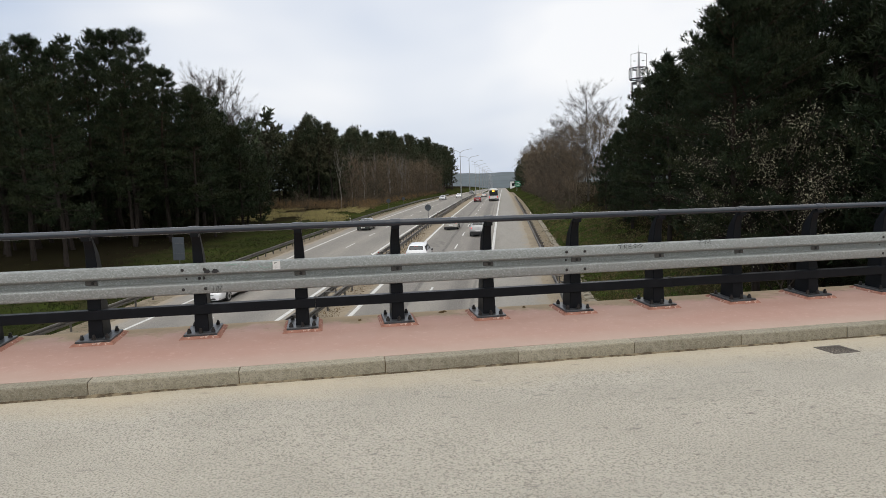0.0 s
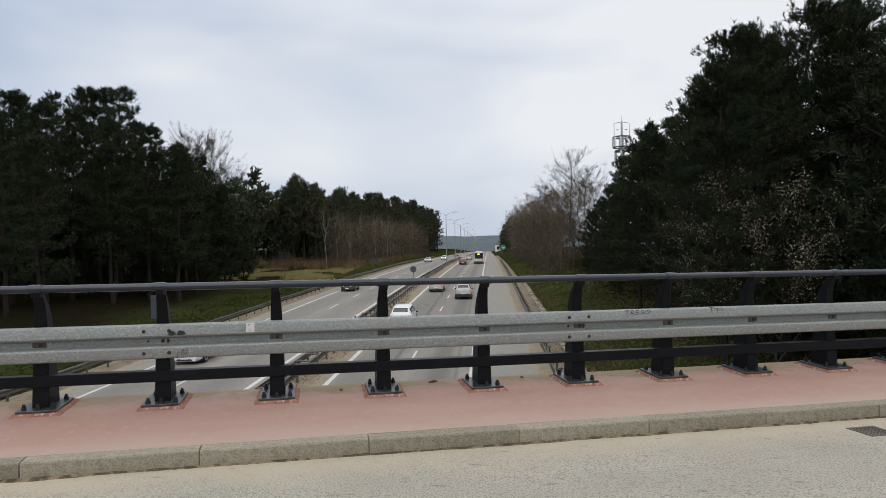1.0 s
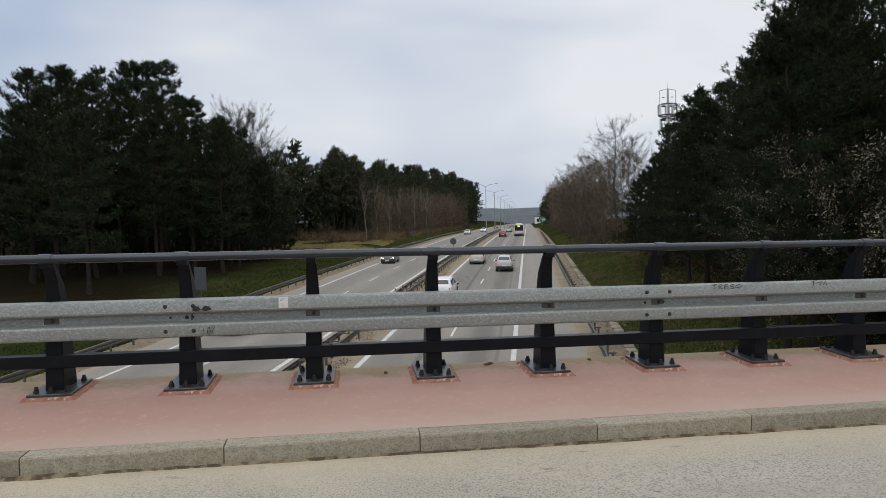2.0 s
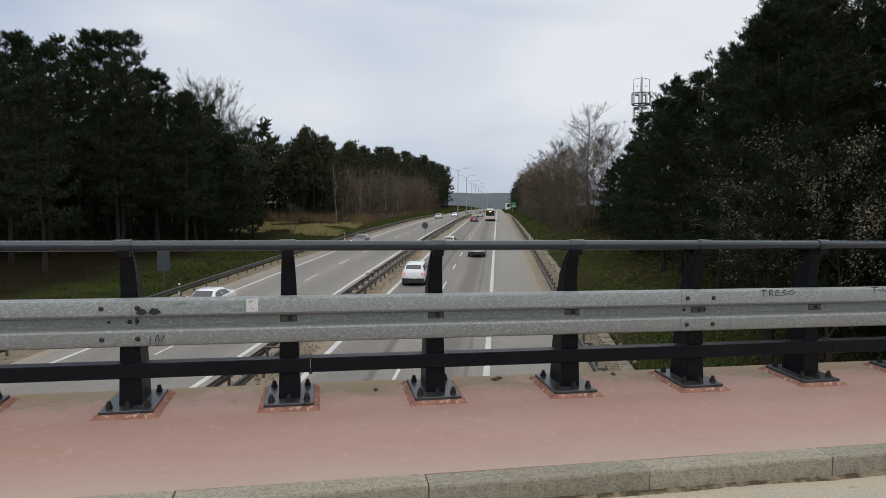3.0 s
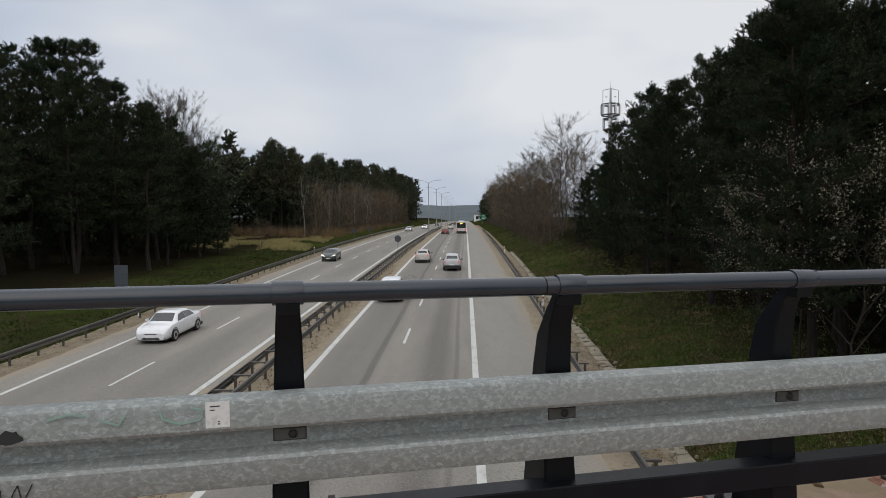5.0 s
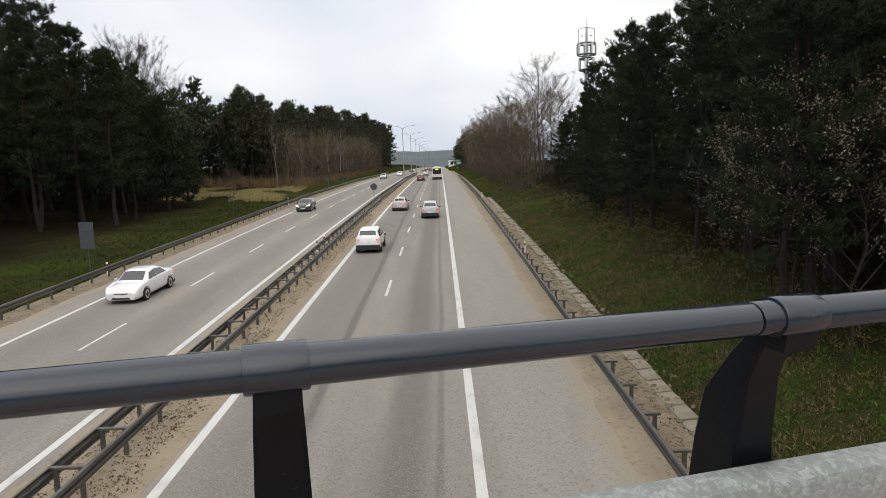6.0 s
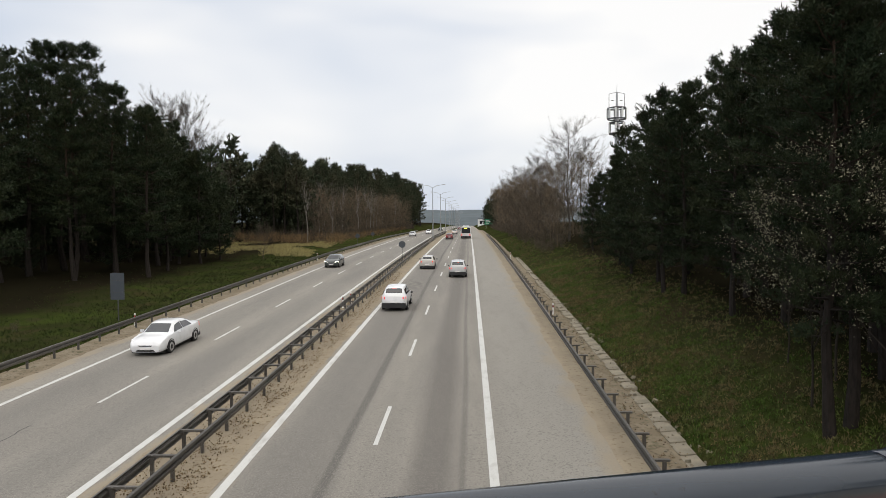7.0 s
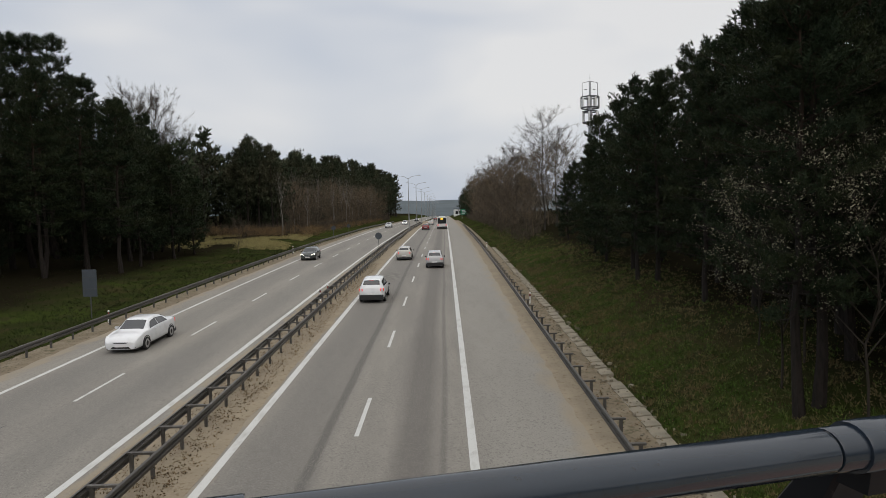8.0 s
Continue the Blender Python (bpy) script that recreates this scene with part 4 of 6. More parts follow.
def barrier(name, label, u, v0, v1, kind):
    ob = thing(name, label, "road barrier")
    v = v0
    while v < v1:
        z = road_z(v)
        slope = math.degrees(math.atan2(road_z(v + 4) - z, 4))
        far = v > 130
        if kind == "double":
            part("barrier_beam", BARRIER_BEAM, DULL_ZINC, ob, m=HW @ pose(u + 0.45, v, z + 0.62, slope) @ ROT_ROAD)
            part("barrier_beam", BARRIER_BEAM, DULL_ZINC, ob, m=HW @ pose(u - 0.45, v + 4, z + 0.62 + road_z(v + 4) - z, slope) @ pose(0, 0, 0, 0, 0, -90))
        elif kind == "right":
            part("barrier_beam", BARRIER_BEAM, DULL_ZINC, ob, m=HW @ pose(u, v + 4, z + 0.60 + road_z(v + 4) - z, slope) @ pose(0, 0, 0, 0, 0, -90))
        else:
            part("barrier_beam", BARRIER_BEAM, DULL_ZINC, ob, m=HW @ pose(u, v, z + 0.60, slope) @ ROT_ROAD)
        for dv in ((0, 2) if not far else (0,)):
            zz = road_z(v + dv)
            if kind == "double":
                part("spacer_bar", RUNG, DULL_ZINC, ob, m=HW @ pose(u, v + dv, zz + 0.74))
                part("barrier_post", C_POST, DULL_ZINC, ob, m=HW @ pose(u + 0.28, v + dv, zz))
                part("barrier_post", C_POST, DULL_ZINC, ob, m=HW @ pose(u - 0.28, v + dv, zz))
            elif kind == "right":
                part("spacer_bar", RUNG_SHORT, DULL_ZINC, ob, m=HW @ pose(u, v + dv, zz + 0.72))
                part("barrier_post", C_POST, DULL_ZINC, ob, m=HW @ pose(u + 0.36, v + dv, zz))
            else:
                part("barrier_post", C_POST, DULL_ZINC, ob, m=HW @ pose(u - 0.16, v + dv, zz))
        v += 4
    return ob


barrier("median_barrier", "double-sided steel crash barrier with cross spacers in the sandy median", -9.0, 0.4, 230, "double")
barrier("right_barrier", "steel crash barrier with short spacer brackets beside the hard shoulder", 4.12, 0.4, 180, "right")
barrier("left_barrier", "weathered steel crash barrier along the grassy roadside", -20.95, 0.5, 260, "left")

# ---------------------------------------------------------------- trees
def pine_meshes(seed, h, base, spread, limbs=46, sub=7, tips=7, needles=7, blade=0.22, wide=0.026, detail=True):
    """A pine: leaning trunk, uneven limbs, side branches and upright needle shoots."""
    rng = np.random.default_rng(seed)
    wood, crown = Lump(), Lump()
    n = 9
    lean = rng.normal(0, 0.025, 2)
    px, py = 0.0, 0.0
    pts = []
    for i in range(n):
        z = h * 0.96 * i / (n - 1)
        px += rng.normal(0, 0.10) + lean[0] * h / n
        py += rng.normal(0, 0.10) + lean[1] * h / n
        pts.append((px if i else 0.0, py if i else 0.0, z - (0.4 if i == 0 else 0)))
    r0 = 0.011 * h + 0.03
    wood.tube(pts, [r0 * (1.25 if i == 0 else 1) * (1 - 0.86 * i / (n - 1)) for i in range(n)], 7 if detail else 4)
    P = np.array(pts)
    feet, ways = [], []
    gap = rng.uniform(0.25, 0.6)                # a stretch of thin foliage in each crown
    for i in range(limbs):
        f = (i + rng.random()) / limbs
        z = base + (h * 0.97 - base) * f ** 0.9
        shape = (0.62 + 0.38 * math.sin(math.pi * min(1, (f * 0.9 + 0.12)))) * (1.0 - 0.76 * f ** 2.4)
        ln = spread * shape * rng.uniform(0.5, 1.22) * (0.75 if abs(f - gap) < 0.05 else 1.0)
        a = i * 2.4 + rng.uniform(-0.5, 0.5)
        rise = rng.uniform(-0.12, 0.30) + 0.5 * f
        c = np.array([np.interp(z, P[:, 2], P[:, 0]), np.interp(z, P[:, 2], P[:, 1]), z])
        d = np.array([math.cos(a), math.sin(a), rise])
        side = np.array([-math.sin(a), math.cos(a), 0.0])
        p1 = c + d * ln * 0.5 + [0, 0, -0.07 * ln]
        p2 = c + d * ln + rng.normal(0, 0.12, 3)
        if detail:
            wood.tube([c, p1, p2], [0.05 * (1.2 - f), 0.032, 0.01], 4, False)
        for k in range(sub):
            t = 0.22 + 0.80 * (k + rng.random()) / sub
            q = (c + (p1 - c) * t * 2) if t < 0.5 else (p1 + (p2 - p1) * (t - 0.5) * 2)
            way = d * 0.6 + side * rng.choice((-1, 1)) * rng.uniform(0.3, 1.0) + [0, 0, rng.uniform(0.05, 0.4)]
            reach = (0.32 + 0.10 * ln) * rng.uniform(0.6, 1.5) * (1.15 - 0.35 * t)
            for j in range(tips):
                feet.append(q + way * reach * (0.25 + 0.85 * rng.random()) + rng.normal(0, 0.10, 3))
                ways.append(way * 0.45 + rng.normal(0, 0.38, 3) + [0, 0, 0.62])
    for j in range(tips * 3):                   # the leading shoot and its whorl
        feet.append(np.array([P[-1, 0], P[-1, 1], h * rng.uniform(0.93, 0.985)]) + rng.normal(0, 0.13, 3) * [1, 1, 0.4])
        ways.append(rng.normal(0, 0.3, 3) + [0, 0, 1.0])
    crown.shoots(rng, feet, ways, 1.25 * blade, needles, blade, wide)
    return wood, crown


def bare_meshes(seed, h, spread, limbs=14, twigs=5, fine=6, upright=0.9, start=0.25, thin=1.0, rounded=False):
    rng = np.random.default_rng(seed)
    wood, fine_wood = Lump(), Lump()
    n = 7
    P = np.array([(rng.normal(0, 0.06) * i, rng.normal(0, 0.06) * i, h * 0.9 * i / (n - 1) - (0.4 if i == 0 else 0)) for i in range(n)])
    wood.tube(P, [(0.010 * h + 0.03) * thin * (1 - 0.88 * i / (n - 1)) for i in range(n)], 6)
    ends, outs = [], []
    for i in range(limbs):
        f = (i + rng.random()) / limbs
        z = h * (start + (0.9 - start) * f)
        c = np.array([np.interp(z, P[:, 2], P[:, 0]), np.interp(z, P[:, 2], P[:, 1]), z])
        a = i * 2.4 + rng.uniform(-0.6, 0.6)
        d = np.array([math.cos(a), math.sin(a), upright * rng.uniform(0.7, 1.5)])
        ln = spread * (1.05 - 0.6 * f) * rng.uniform(0.75, 1.2)
        if rounded:
            ln = spread * (0.45 + 0.62 * math.sin(math.pi * (0.12 + 0.74 * f))) * (1.08 - 0.45 * f) * rng.uniform(0.8, 1.15)
        mid, tip = c + d * ln * 0.5, c + d * ln + [0, 0, 0.12 * ln]
        wood.tube([c, mid, tip], [(0.035 + 0.03 * (1 - f)) * thin, 0.026 * thin, 0.008 * thin], 4, False)
        for kk in range(twigs):
            t = rng.uniform(0.3, 1.0)
            s = c + (tip - c) * t
            d2 = d * 0.6 + rng.normal(0, 0.55, 3) + [0, 0, 0.35]
            l2 = ln * rng.uniform(0.25, 0.55)
            e = s + d2 * l2
            wood.tube([s, (s + e) / 2 + rng.normal(0, 0.04, 3), e], [0.016 * thin, 0.011 * thin, 0.005 * thin], 3, False)
            for q in range(fine):
                ends.append(s + (e - s) * rng.uniform(0.2, 1.0))
                outs.append(d2 * 0.9)
    fine_wood.blades(rng, ends, 3, 0.22, 0.55 * spread / 3.5, 0.009, 0.3, outs)
    return wood, fine_wood, ends


def plant(name, label, category, parts, group, u, v, turn, sink=0.1):
    ob = thing(name, label, category, land(u, v, -sink, turn), group)
    for nm, me, mat in parts:
        part(nm, me, mat, ob)
    return ob


PINES, BACK_PINES = [], []
SHAPES = ((17, 3.4, 3.6), (19.5, 4.4, 3.8), (15, 2.0, 3.5), (21.5, 5.5, 4.2), (12, 0.7, 2.8))


def make_pine(store, seed, shape, *build):
    wood, crown = pine_meshes(seed, *shape, *build)
    store.append((wood.mesh("trunk", BARK), crown.mesh("crown", NEEDLES, True), shape[0]))


for i, shape in enumerate(SHAPES):                                      # the woods across the road
    make_pine(PINES, 20 + i, shape, 56, 7, 7, 7, 0.34, 0.034)
for i, shape in enumerate(((17, 4.2, 3.5), (15, 2.8, 3.4))):            # fine needles near the bridge
    make_pine(PINES, 25 + i, shape, 66, 8, 9, 11, 0.19, 0.017)
for i, shape in enumerate(SHAPES):                                      # the bank
    make_pine(PINES, 30 + i, shape, 60, 7, 7, 7, 0.27, 0.030)
for i, shape in enumerate(SHAPES):                                      # back rows, coarser
    make_pine(BACK_PINES, 20 + i, shape, 52, 6, 4, 4, 0.42, 0.075)


def put_pine(kind, u, v, turn, scale, group):
    back = kind < 5 and (u < -50 or v > 87 or u > 20)
    trunk, crown, h = (BACK_PINES if back else PINES)[kind]
    ob = plant("pine_tree", ("dark green pine with a bare lower trunk in rough grass" if kind in (0, 1, 3, 5, 7, 8, 10) else "dark dense pine with low drooping branches"),
               "tree", (("trunk", trunk, BARK), ("crown", crown, NEEDLES)), group, u, v, turn)
    ob.scale = (scale, scale, scale)
    return ob


rng = random.Random(42)
# the wood beside the right carriageway, front row first
for kind, u, v, s in ((5, 9.4, 17.6, 0.80), (5, 10.1, 17.9, 0.86), (6, 12.6, 20.4, 0.9), (5, 13.4, 25.5, 0.80), (6, 12.6, 32.5, 0.86), (9, 12.4, 39.5, 0.82), (7, 11.8, 41.5, 0.70), (9, 12.9, 46.5, 0.78), (11, 12.3, 52.0, 0.8),
                      (11, 12.6, 57.5, 0.75), (9, 14.2, 66, 0.66), (11, 13.8, 76, 0.7), (11, 15.9, 83.7, 0.78), (11, 20.2, 94.9, 1.09), (2, 20.8, 88.2, 1.0), (9, 17.3, 66.7, 0.95), (9, 18.1, 64.4, 1.02),
                      (9, 18.6, 61.3, 0.92), (9, 18.7, 57.6, 1.04), (7, 18.0, 51.6, 0.96), (9, 19.3, 51.0, 1.03), (9, 15.2, 37.2, 0.98), (9, 16.4, 37.7, 1.03), (9, 13.6, 29.2, 0.97), (7, 16.7, 32.9, 0.97),
                      (7, 16.9, 30.4, 0.97), (6, 13.9, 23.2, 0.96), (1, 21, 24, 0.85), (3, 23, 35, 0.74), (1, 24.5, 47, 0.74), (0, 25, 58, 0.8), (1, 26, 68, 0.74), (2, 24, 80, 0.9),
                      (3, 17, 13, 0.9), (1, 22, 15, 0.9), (11, 13.6, 14.2, 1.0), (9, 15.6, 16.2, 1.05), (9, 15.2, 10.4, 1.1), (11, 19, 13, 1.1), (9, 18.2, 19.5, 1.0), (6, 17, 22.5, 1.05), (9, 20, 30, 1.1), (9, 19.8, 38, 1.1), (11, 17.5, 26.5, 1.0), (0, 28, 22, 1.0), (1, 29, 32, 0.9), (3, 31, 43, 0.8), (2, 20, 10, 1.0), (0, 27, 90, 0.85),
                      (11, 15.5, 27, 0.8), (11, 16.2, 41, 0.75), (11, 15.5, 48, 0.7), (4, 20, 20, 0.9), (4, 22, 30, 0.9), (4, 22, 42, 0.8), (4, 23, 64, 0.9), (4, 25, 74, 0.9), (11, 14.6, 21, 0.5)):
    put_pine(kind, u, v, rng.uniform(0, 360), s * rng.uniform(0.91, 1.05), "pines on the right bank")
# the wood beside the left carriageway
for kind, u, v, s in ((3, -57.6, 72.1, 1.17), (3, -57.1, 74.7, 1.19), (3, -45.1, 59.7, 1.03), (3, -57.9, 79.8, 1.28), (3, -45.3, 64.1, 1.08), (3, -47.8, 70.2, 1.14), (3, -46.2, 71.4, 1.16), (3, -39.4, 61.9, 1.05),
                      (3, -49.0, 80.6, 1.23), (3, -49.6, 84.8, 1.15), (1, -37.2, 65.8, 1.02), (3, -43.5, 80.6, 0.96), (0, -33.9, 66.0, 1.05), (1, -38.2, 77.2, 0.97), (1, -41.6, 88.6, 0.94), (2, -40.2, 90.5, 0.97),
                      (1, -38.6, 60.8, 0.95), (2, -35, 82, 0.95), (4, -37, 80, 1.1), (0, -34.5, 71.5, 0.85), (0, -40, 84, 0.95), (1, -52, 66, 1.0), (0, -58, 66, 1.1), (1, -61, 88, 1.05), (3, -64, 78, 1.05),
                      (0, -48, 54, 1.05), (3, -49.5, 55.5, 1.13), (3, -49.9, 61, 1.1), (1, -43, 51, 0.95), (2, -60, 58, 1.1), (3, -70, 90, 1.1), (1, -54, 92, 1.05), (0, -48, 97, 1.1), (1, -66, 100, 1.15), (2, -75, 80, 1.2), (4, -34.8, 88, 0.95),
                      (0, -80, 98, 1.2), (3, -66, 66, 1.0), (0, -37, 47, 0.9), (3, -48, 44, 0.9), (4, -45, 92, 1.15), (4, -50, 90, 1.15), (4, -56, 86, 1.1), (4, -62, 96, 1.2), (4, -47, 66, 0.9), (4, -55, 72, 1.0),
                      (4, -41, 72, 0.8), (4, -68, 84, 1.2), (4, -44, 98, 1.1), (4, -52, 104, 1.2), (1, -50, 108, 1.1), (0, -57, 104, 1.2), (4, -52, 60, 0.9), (2, -44, 94, 1.05), (1, -47, 103, 1.0), (4, -38.5, 92, 0.9)):
    put_pine(kind, u, v, rng.uniform(0, 360), s * rng.uniform(0.87, 1.05), "pines on the left side")
for u, v, s in ((-58, 52, 0.9), (-64, 60, 0.9), (-70, 68, 1.0), (-76, 72, 1.0), (-60, 70, 0.8), (-72, 56, 1.0)):
    put_pine(4, u, v, rng.uniform(0, 360), s, "pines on the left side")

BARES = []
for i, (h, sp, mat) in enumerate(((16, 4.0, GREY_TWIG), (14, 3.5, WARM_TWIG), (18, 3.9, GREY_TWIG), (9, 2.6, BROWN_TWIG))):
    wood, fine, ends = bare_meshes(60 + i, h, sp, 36 if i < 3 else 24, 9, (6, 4, 11, 4)[i], (0.55, 0.7, 1.7, 0.8)[i], 0.16, 0.8, i < 2)
    BARES.append((wood.mesh("trunk", mat), fine.mesh("branchwork", mat, True), mat))


def put_bare(kind, u, v, s, label, group):
    wood, fine, mat = BARES[kind]
    ob = plant("bare_tree", label, "tree", (("trunk", wood, mat), ("branchwork", fine, mat)), group, u, v, rng.uniform(0, 360))
    ob.scale = (s, s, s)


for kind, u, v, s in ((0, 14.2, 97, 1.10), (0, 17.2, 104, 0.95), (1, 11.5, 90, 0.62), (1, 13, 110, 0.85), (1, 10.8, 121, 0.8), (0, 13.5, 130, 0.95), (1, 10.5, 140, 0.85), (1, 12, 152, 0.95), (1, 11, 166, 1.0),
                      (0, 14, 178, 1.05), (1, 10.5, 190, 1.0), (1, 13, 205, 1.1), (1, 11, 222, 1.1), (0, 13, 240, 1.1), (1, 11, 262, 1.15), (3, 9.5, 100, 0.8), (3, 9.2, 115, 0.9), (3, 9.0, 128, 0.8), (3, 9.4, 146, 1.0),
                      (3, 9, 160, 1.0), (1, 16, 90, 0.9), (1, 18, 118, 1.0), (0, 19, 135, 1.0), (1, 18, 155, 1.1),
                      (3, 11, 94, 0.9), (3, 10.5, 106, 1.0), (3, 12, 118, 1.1), (3, 10.2, 134, 1.1), (3, 11.5, 154, 1.2), (3, 10, 174, 1.2), (3, 11.5, 198, 1.3), (0, 16, 165, 1.1),
                      (1, 15.5, 125, 1.0), (1, 15, 145, 1.05), (1, 16.5, 190, 1.15), (0, 15.5, 215, 1.2), (1, 14.5, 232, 1.15), (1, 13, 280, 1.2), (1, 12, 300, 1.2)):
    put_bare(kind, u, v, s, "leafless grey-brown tree on the grassy bank" if kind != 3 else "low leafless brown bush on the grassy bank", "bare trees on the right bank")
for kind, u, v, s in ((2, -55.4, 125, 1.42), (2, -61.5, 131, 1.5), (2, -52.6, 129, 1.1)):
    put_bare(kind, u, v, s, "tall leafless pale tree above the pines", "bare trees behind the pines")

# slim birches and bare saplings along the edge of the left wood
BIRCH_WOOD, BIRCH_FINE, _ = bare_meshes(77, 13.5, 1.25, 16, 5, 5, 2.2, 0.42, 0.7)
BIRCH_MESHES = (BIRCH_WOOD.mesh("trunk", BIRCH), BIRCH_FINE.mesh("branchwork", BROWN_TWIG, True))
for i in range(30):
    v = 138 + i * 5.6 + rng.uniform(-2, 2)
    u = -34 + 0.012 * (v - 100) + rng.uniform(-5, 2)
    ob = plant("birch_tree", "slim leafless birch with a pale trunk at the wood's edge", "tree", (("trunk", BIRCH_MESHES[0], BIRCH), ("branchwork", BIRCH_MESHES[1], BROWN_TWIG)), "birches at the wood edge", u, v, rng.uniform(0, 360))
    s = rng.uniform(0.75, 1.15)
    ob.scale = (s, s, s)

for i in range(18):
    v = 139 + i * 10.0 + rng.uniform(-2, 2)
    put_bare(1 if i % 3 else 3, -33 + 0.012 * (v - 100) + rng.uniform(-4, 1.5), v, rng.uniform(0.75, 1.05), "leafless brown tree at the edge of the pine wood", "bare trees at the wood edge")

# budding shrubs in front of the right-hand pines
for i, (u, v, s) in enumerate(((9.9, 19.6, 0.85), (11.4, 21.0, 0.95), (11.0, 23.5, 0.75), (10.6, 16.4, 0.9))):
    wood, fine, ends = bare_meshes(90 + i, 8.0, 2.6, 22, 7, 4, 1.1, 0.2, 0.5)
    leaf = Lump().blades(np.random.default_rng(9 + i), ends, 6, 0.42, 0.070, 0.028, 0.2)
    ob = plant("budding_shrub", "tall twiggy shrub with pale opening spring buds", "shrub", (("trunk", wood, DARK_TWIG), ("branchwork", fine, DARK_TWIG), ("blossom", leaf, BUDS)), "budding shrubs", u, v, rng.uniform(0, 360))
    ob.scale = (s, s, s)


# deep woods further off, as one mass on each side
def far_wood(name, label, spots, seed, mats, front=0):
    """Many pines as one mass; the first ones of the list, those in front, are finer."""
    rng3 = np.random.default_rng(seed)
    proto = []
    for fine in ((34, 5, 3, 4, 0.58, 0.105), (30, 4, 2, 3, 0.85, 0.19)):
        for i in range(4):
            w, c = pine_meshes(200 + i, (17, 14.5, 18.5, 13)[i], (5.5, 2.0, 7.0, 1.0)[i], (3.8, 3.0, 3.2, 2.6)[i], *fine, False)
            proto.append((np.array(w.v), w.f, np.array(c.v), c.f))
    ob = thing(name, label, "woods", kind="stuff")
    W, C = Lump(), Lump()
    for n, (u, v, s) in enumerate(spots):
        wv, wf, cv, cf = proto[rng3.integers(4) + (0 if n < front else 4)]
        a = rng3.uniform(0, 6.28)
        R = np.array([[math.cos(a), math.sin(a), 0], [-math.sin(a), math.cos(a), 0], [0, 0, 1]])
        o = np.array([u, v, ground_z(u, v) - 0.2])
        W.add(list(map(tuple, (wv @ R * s + o).tolist())), wf)
        C.add(list(map(tuple, (cv @ R * s + o).tolist())), cf)
    part("trunk_mass", W, mats[0], ob, m=HW)
    part("crown_mass", C, mats[1], ob, m=HW, flat=True)
    return ob


rng = random.Random(7)
spots = []
for i in range(120):
    v = 142 + i * 2.5
    spots.append((-39 + 0.022 * (v - 120) + rng.uniform(-7, 1), v + rng.uniform(-3, 3), rng.uniform(0.9, 1.07) * (1.02 + 0.0012 * (v - 120))))
for i in range(40):
    spots.append((-36 - 36 * rng.random(), 139 + 16 * rng.random(), rng.uniform(0.92, 1.22)))
for i in range(70):
    v = 115 + i * 5
    spots.append((-54 + rng.uniform(-9, 8), v, rng.uniform(0.85, 1.15) * (1.06 + 0.0012 * (v - 115))))
for i in range(46):
    spots.append((-95 - rng.uniform(0, 50), 60 + i * 3 + rng.uniform(-5, 5), rng.uniform(1.0, 1.25)))
for i in range(44):
    v = 150 + i * 5.5
    spots.append((-44 + rng.uniform(-5, 4), v, rng.uniform(0.92, 1.05) * (1.03 + 0.0011 * (v - 120))))
for i in range(60):
    spots.append((-66 - 32 * rng.random(), 40 + 75 * rng.random(), rng.uniform(0.85, 1.1)))
for i in range(46):
    spots.append((-47 - 24 * rng.random(), 86 + 34 * rng.random(), rng.uniform(0.85, 1.08)))
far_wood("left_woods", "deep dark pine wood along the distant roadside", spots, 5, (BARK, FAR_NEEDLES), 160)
spots = [(42 + rng.uniform(0, 45), -20 + i * 3.4, rng.uniform(0.9, 1.1)) for i in range(34)]
spots += [(17 + rng.uniform(0, 25), 270 + i * 7, rng.uniform(0.8, 1.0)) for i in range(40)]
spots += [(10.5 + rng.uniform(0, 3), 285 + i * 9, rng.uniform(0.7, 0.9)) for i in range(24)]
far_wood("right_woods", "dark pine wood behind the grassy bank and along the distant road", spots, 6, (BARK, NEEDLES))

# out of view: added to hold back sky light and darken railing reflections
spots = [(rng.choice((-1, 1)) * (26 + 60 * rng.random()) - 6, -24 - 75 * rng.random(), rng.uniform(0.95, 1.25)) for i in range(24)]
far_wood("rear_woods", "unseen pine wood added behind the bridge to block light", spots, 8, (BARK, NEEDLES))

# brown undergrowth at the foot of the left wood and on the right bank
b = Lump()
g = np.random.default_rng(31)
c = []
for i in range(1500):
    v = g.uniform(139, 330)
    u = -31.5 + 0.015 * (v - 100) - abs(g.normal(0, 2.5))
    c.append((u, v, ground_z(u, v) + g.uniform(0.1, 1.5)))
for i in range(260):
    u = g.uniform(-60, -33)
    v = 137 + 4 * g.random()
    c.append((u, v, ground_z(u, v) + g.uniform(0.1, 1.8)))
for i in range(500):
    v = g.uniform(85, 280)
    u = 9 + abs(g.normal(0, 2.5))
    c.append((u, v, ground_z(u, v) + g.uniform(0.1, 1.6)))
b.blades(g, c, 22, 0.7, 1.1, 0.02, 0.8)
tagged(part("undergrowth", b, BROWN_TWIG, m=HW, flat=True), "brown leafless undergrowth at the foot of the woods", "undergrowth", kind="stuff")

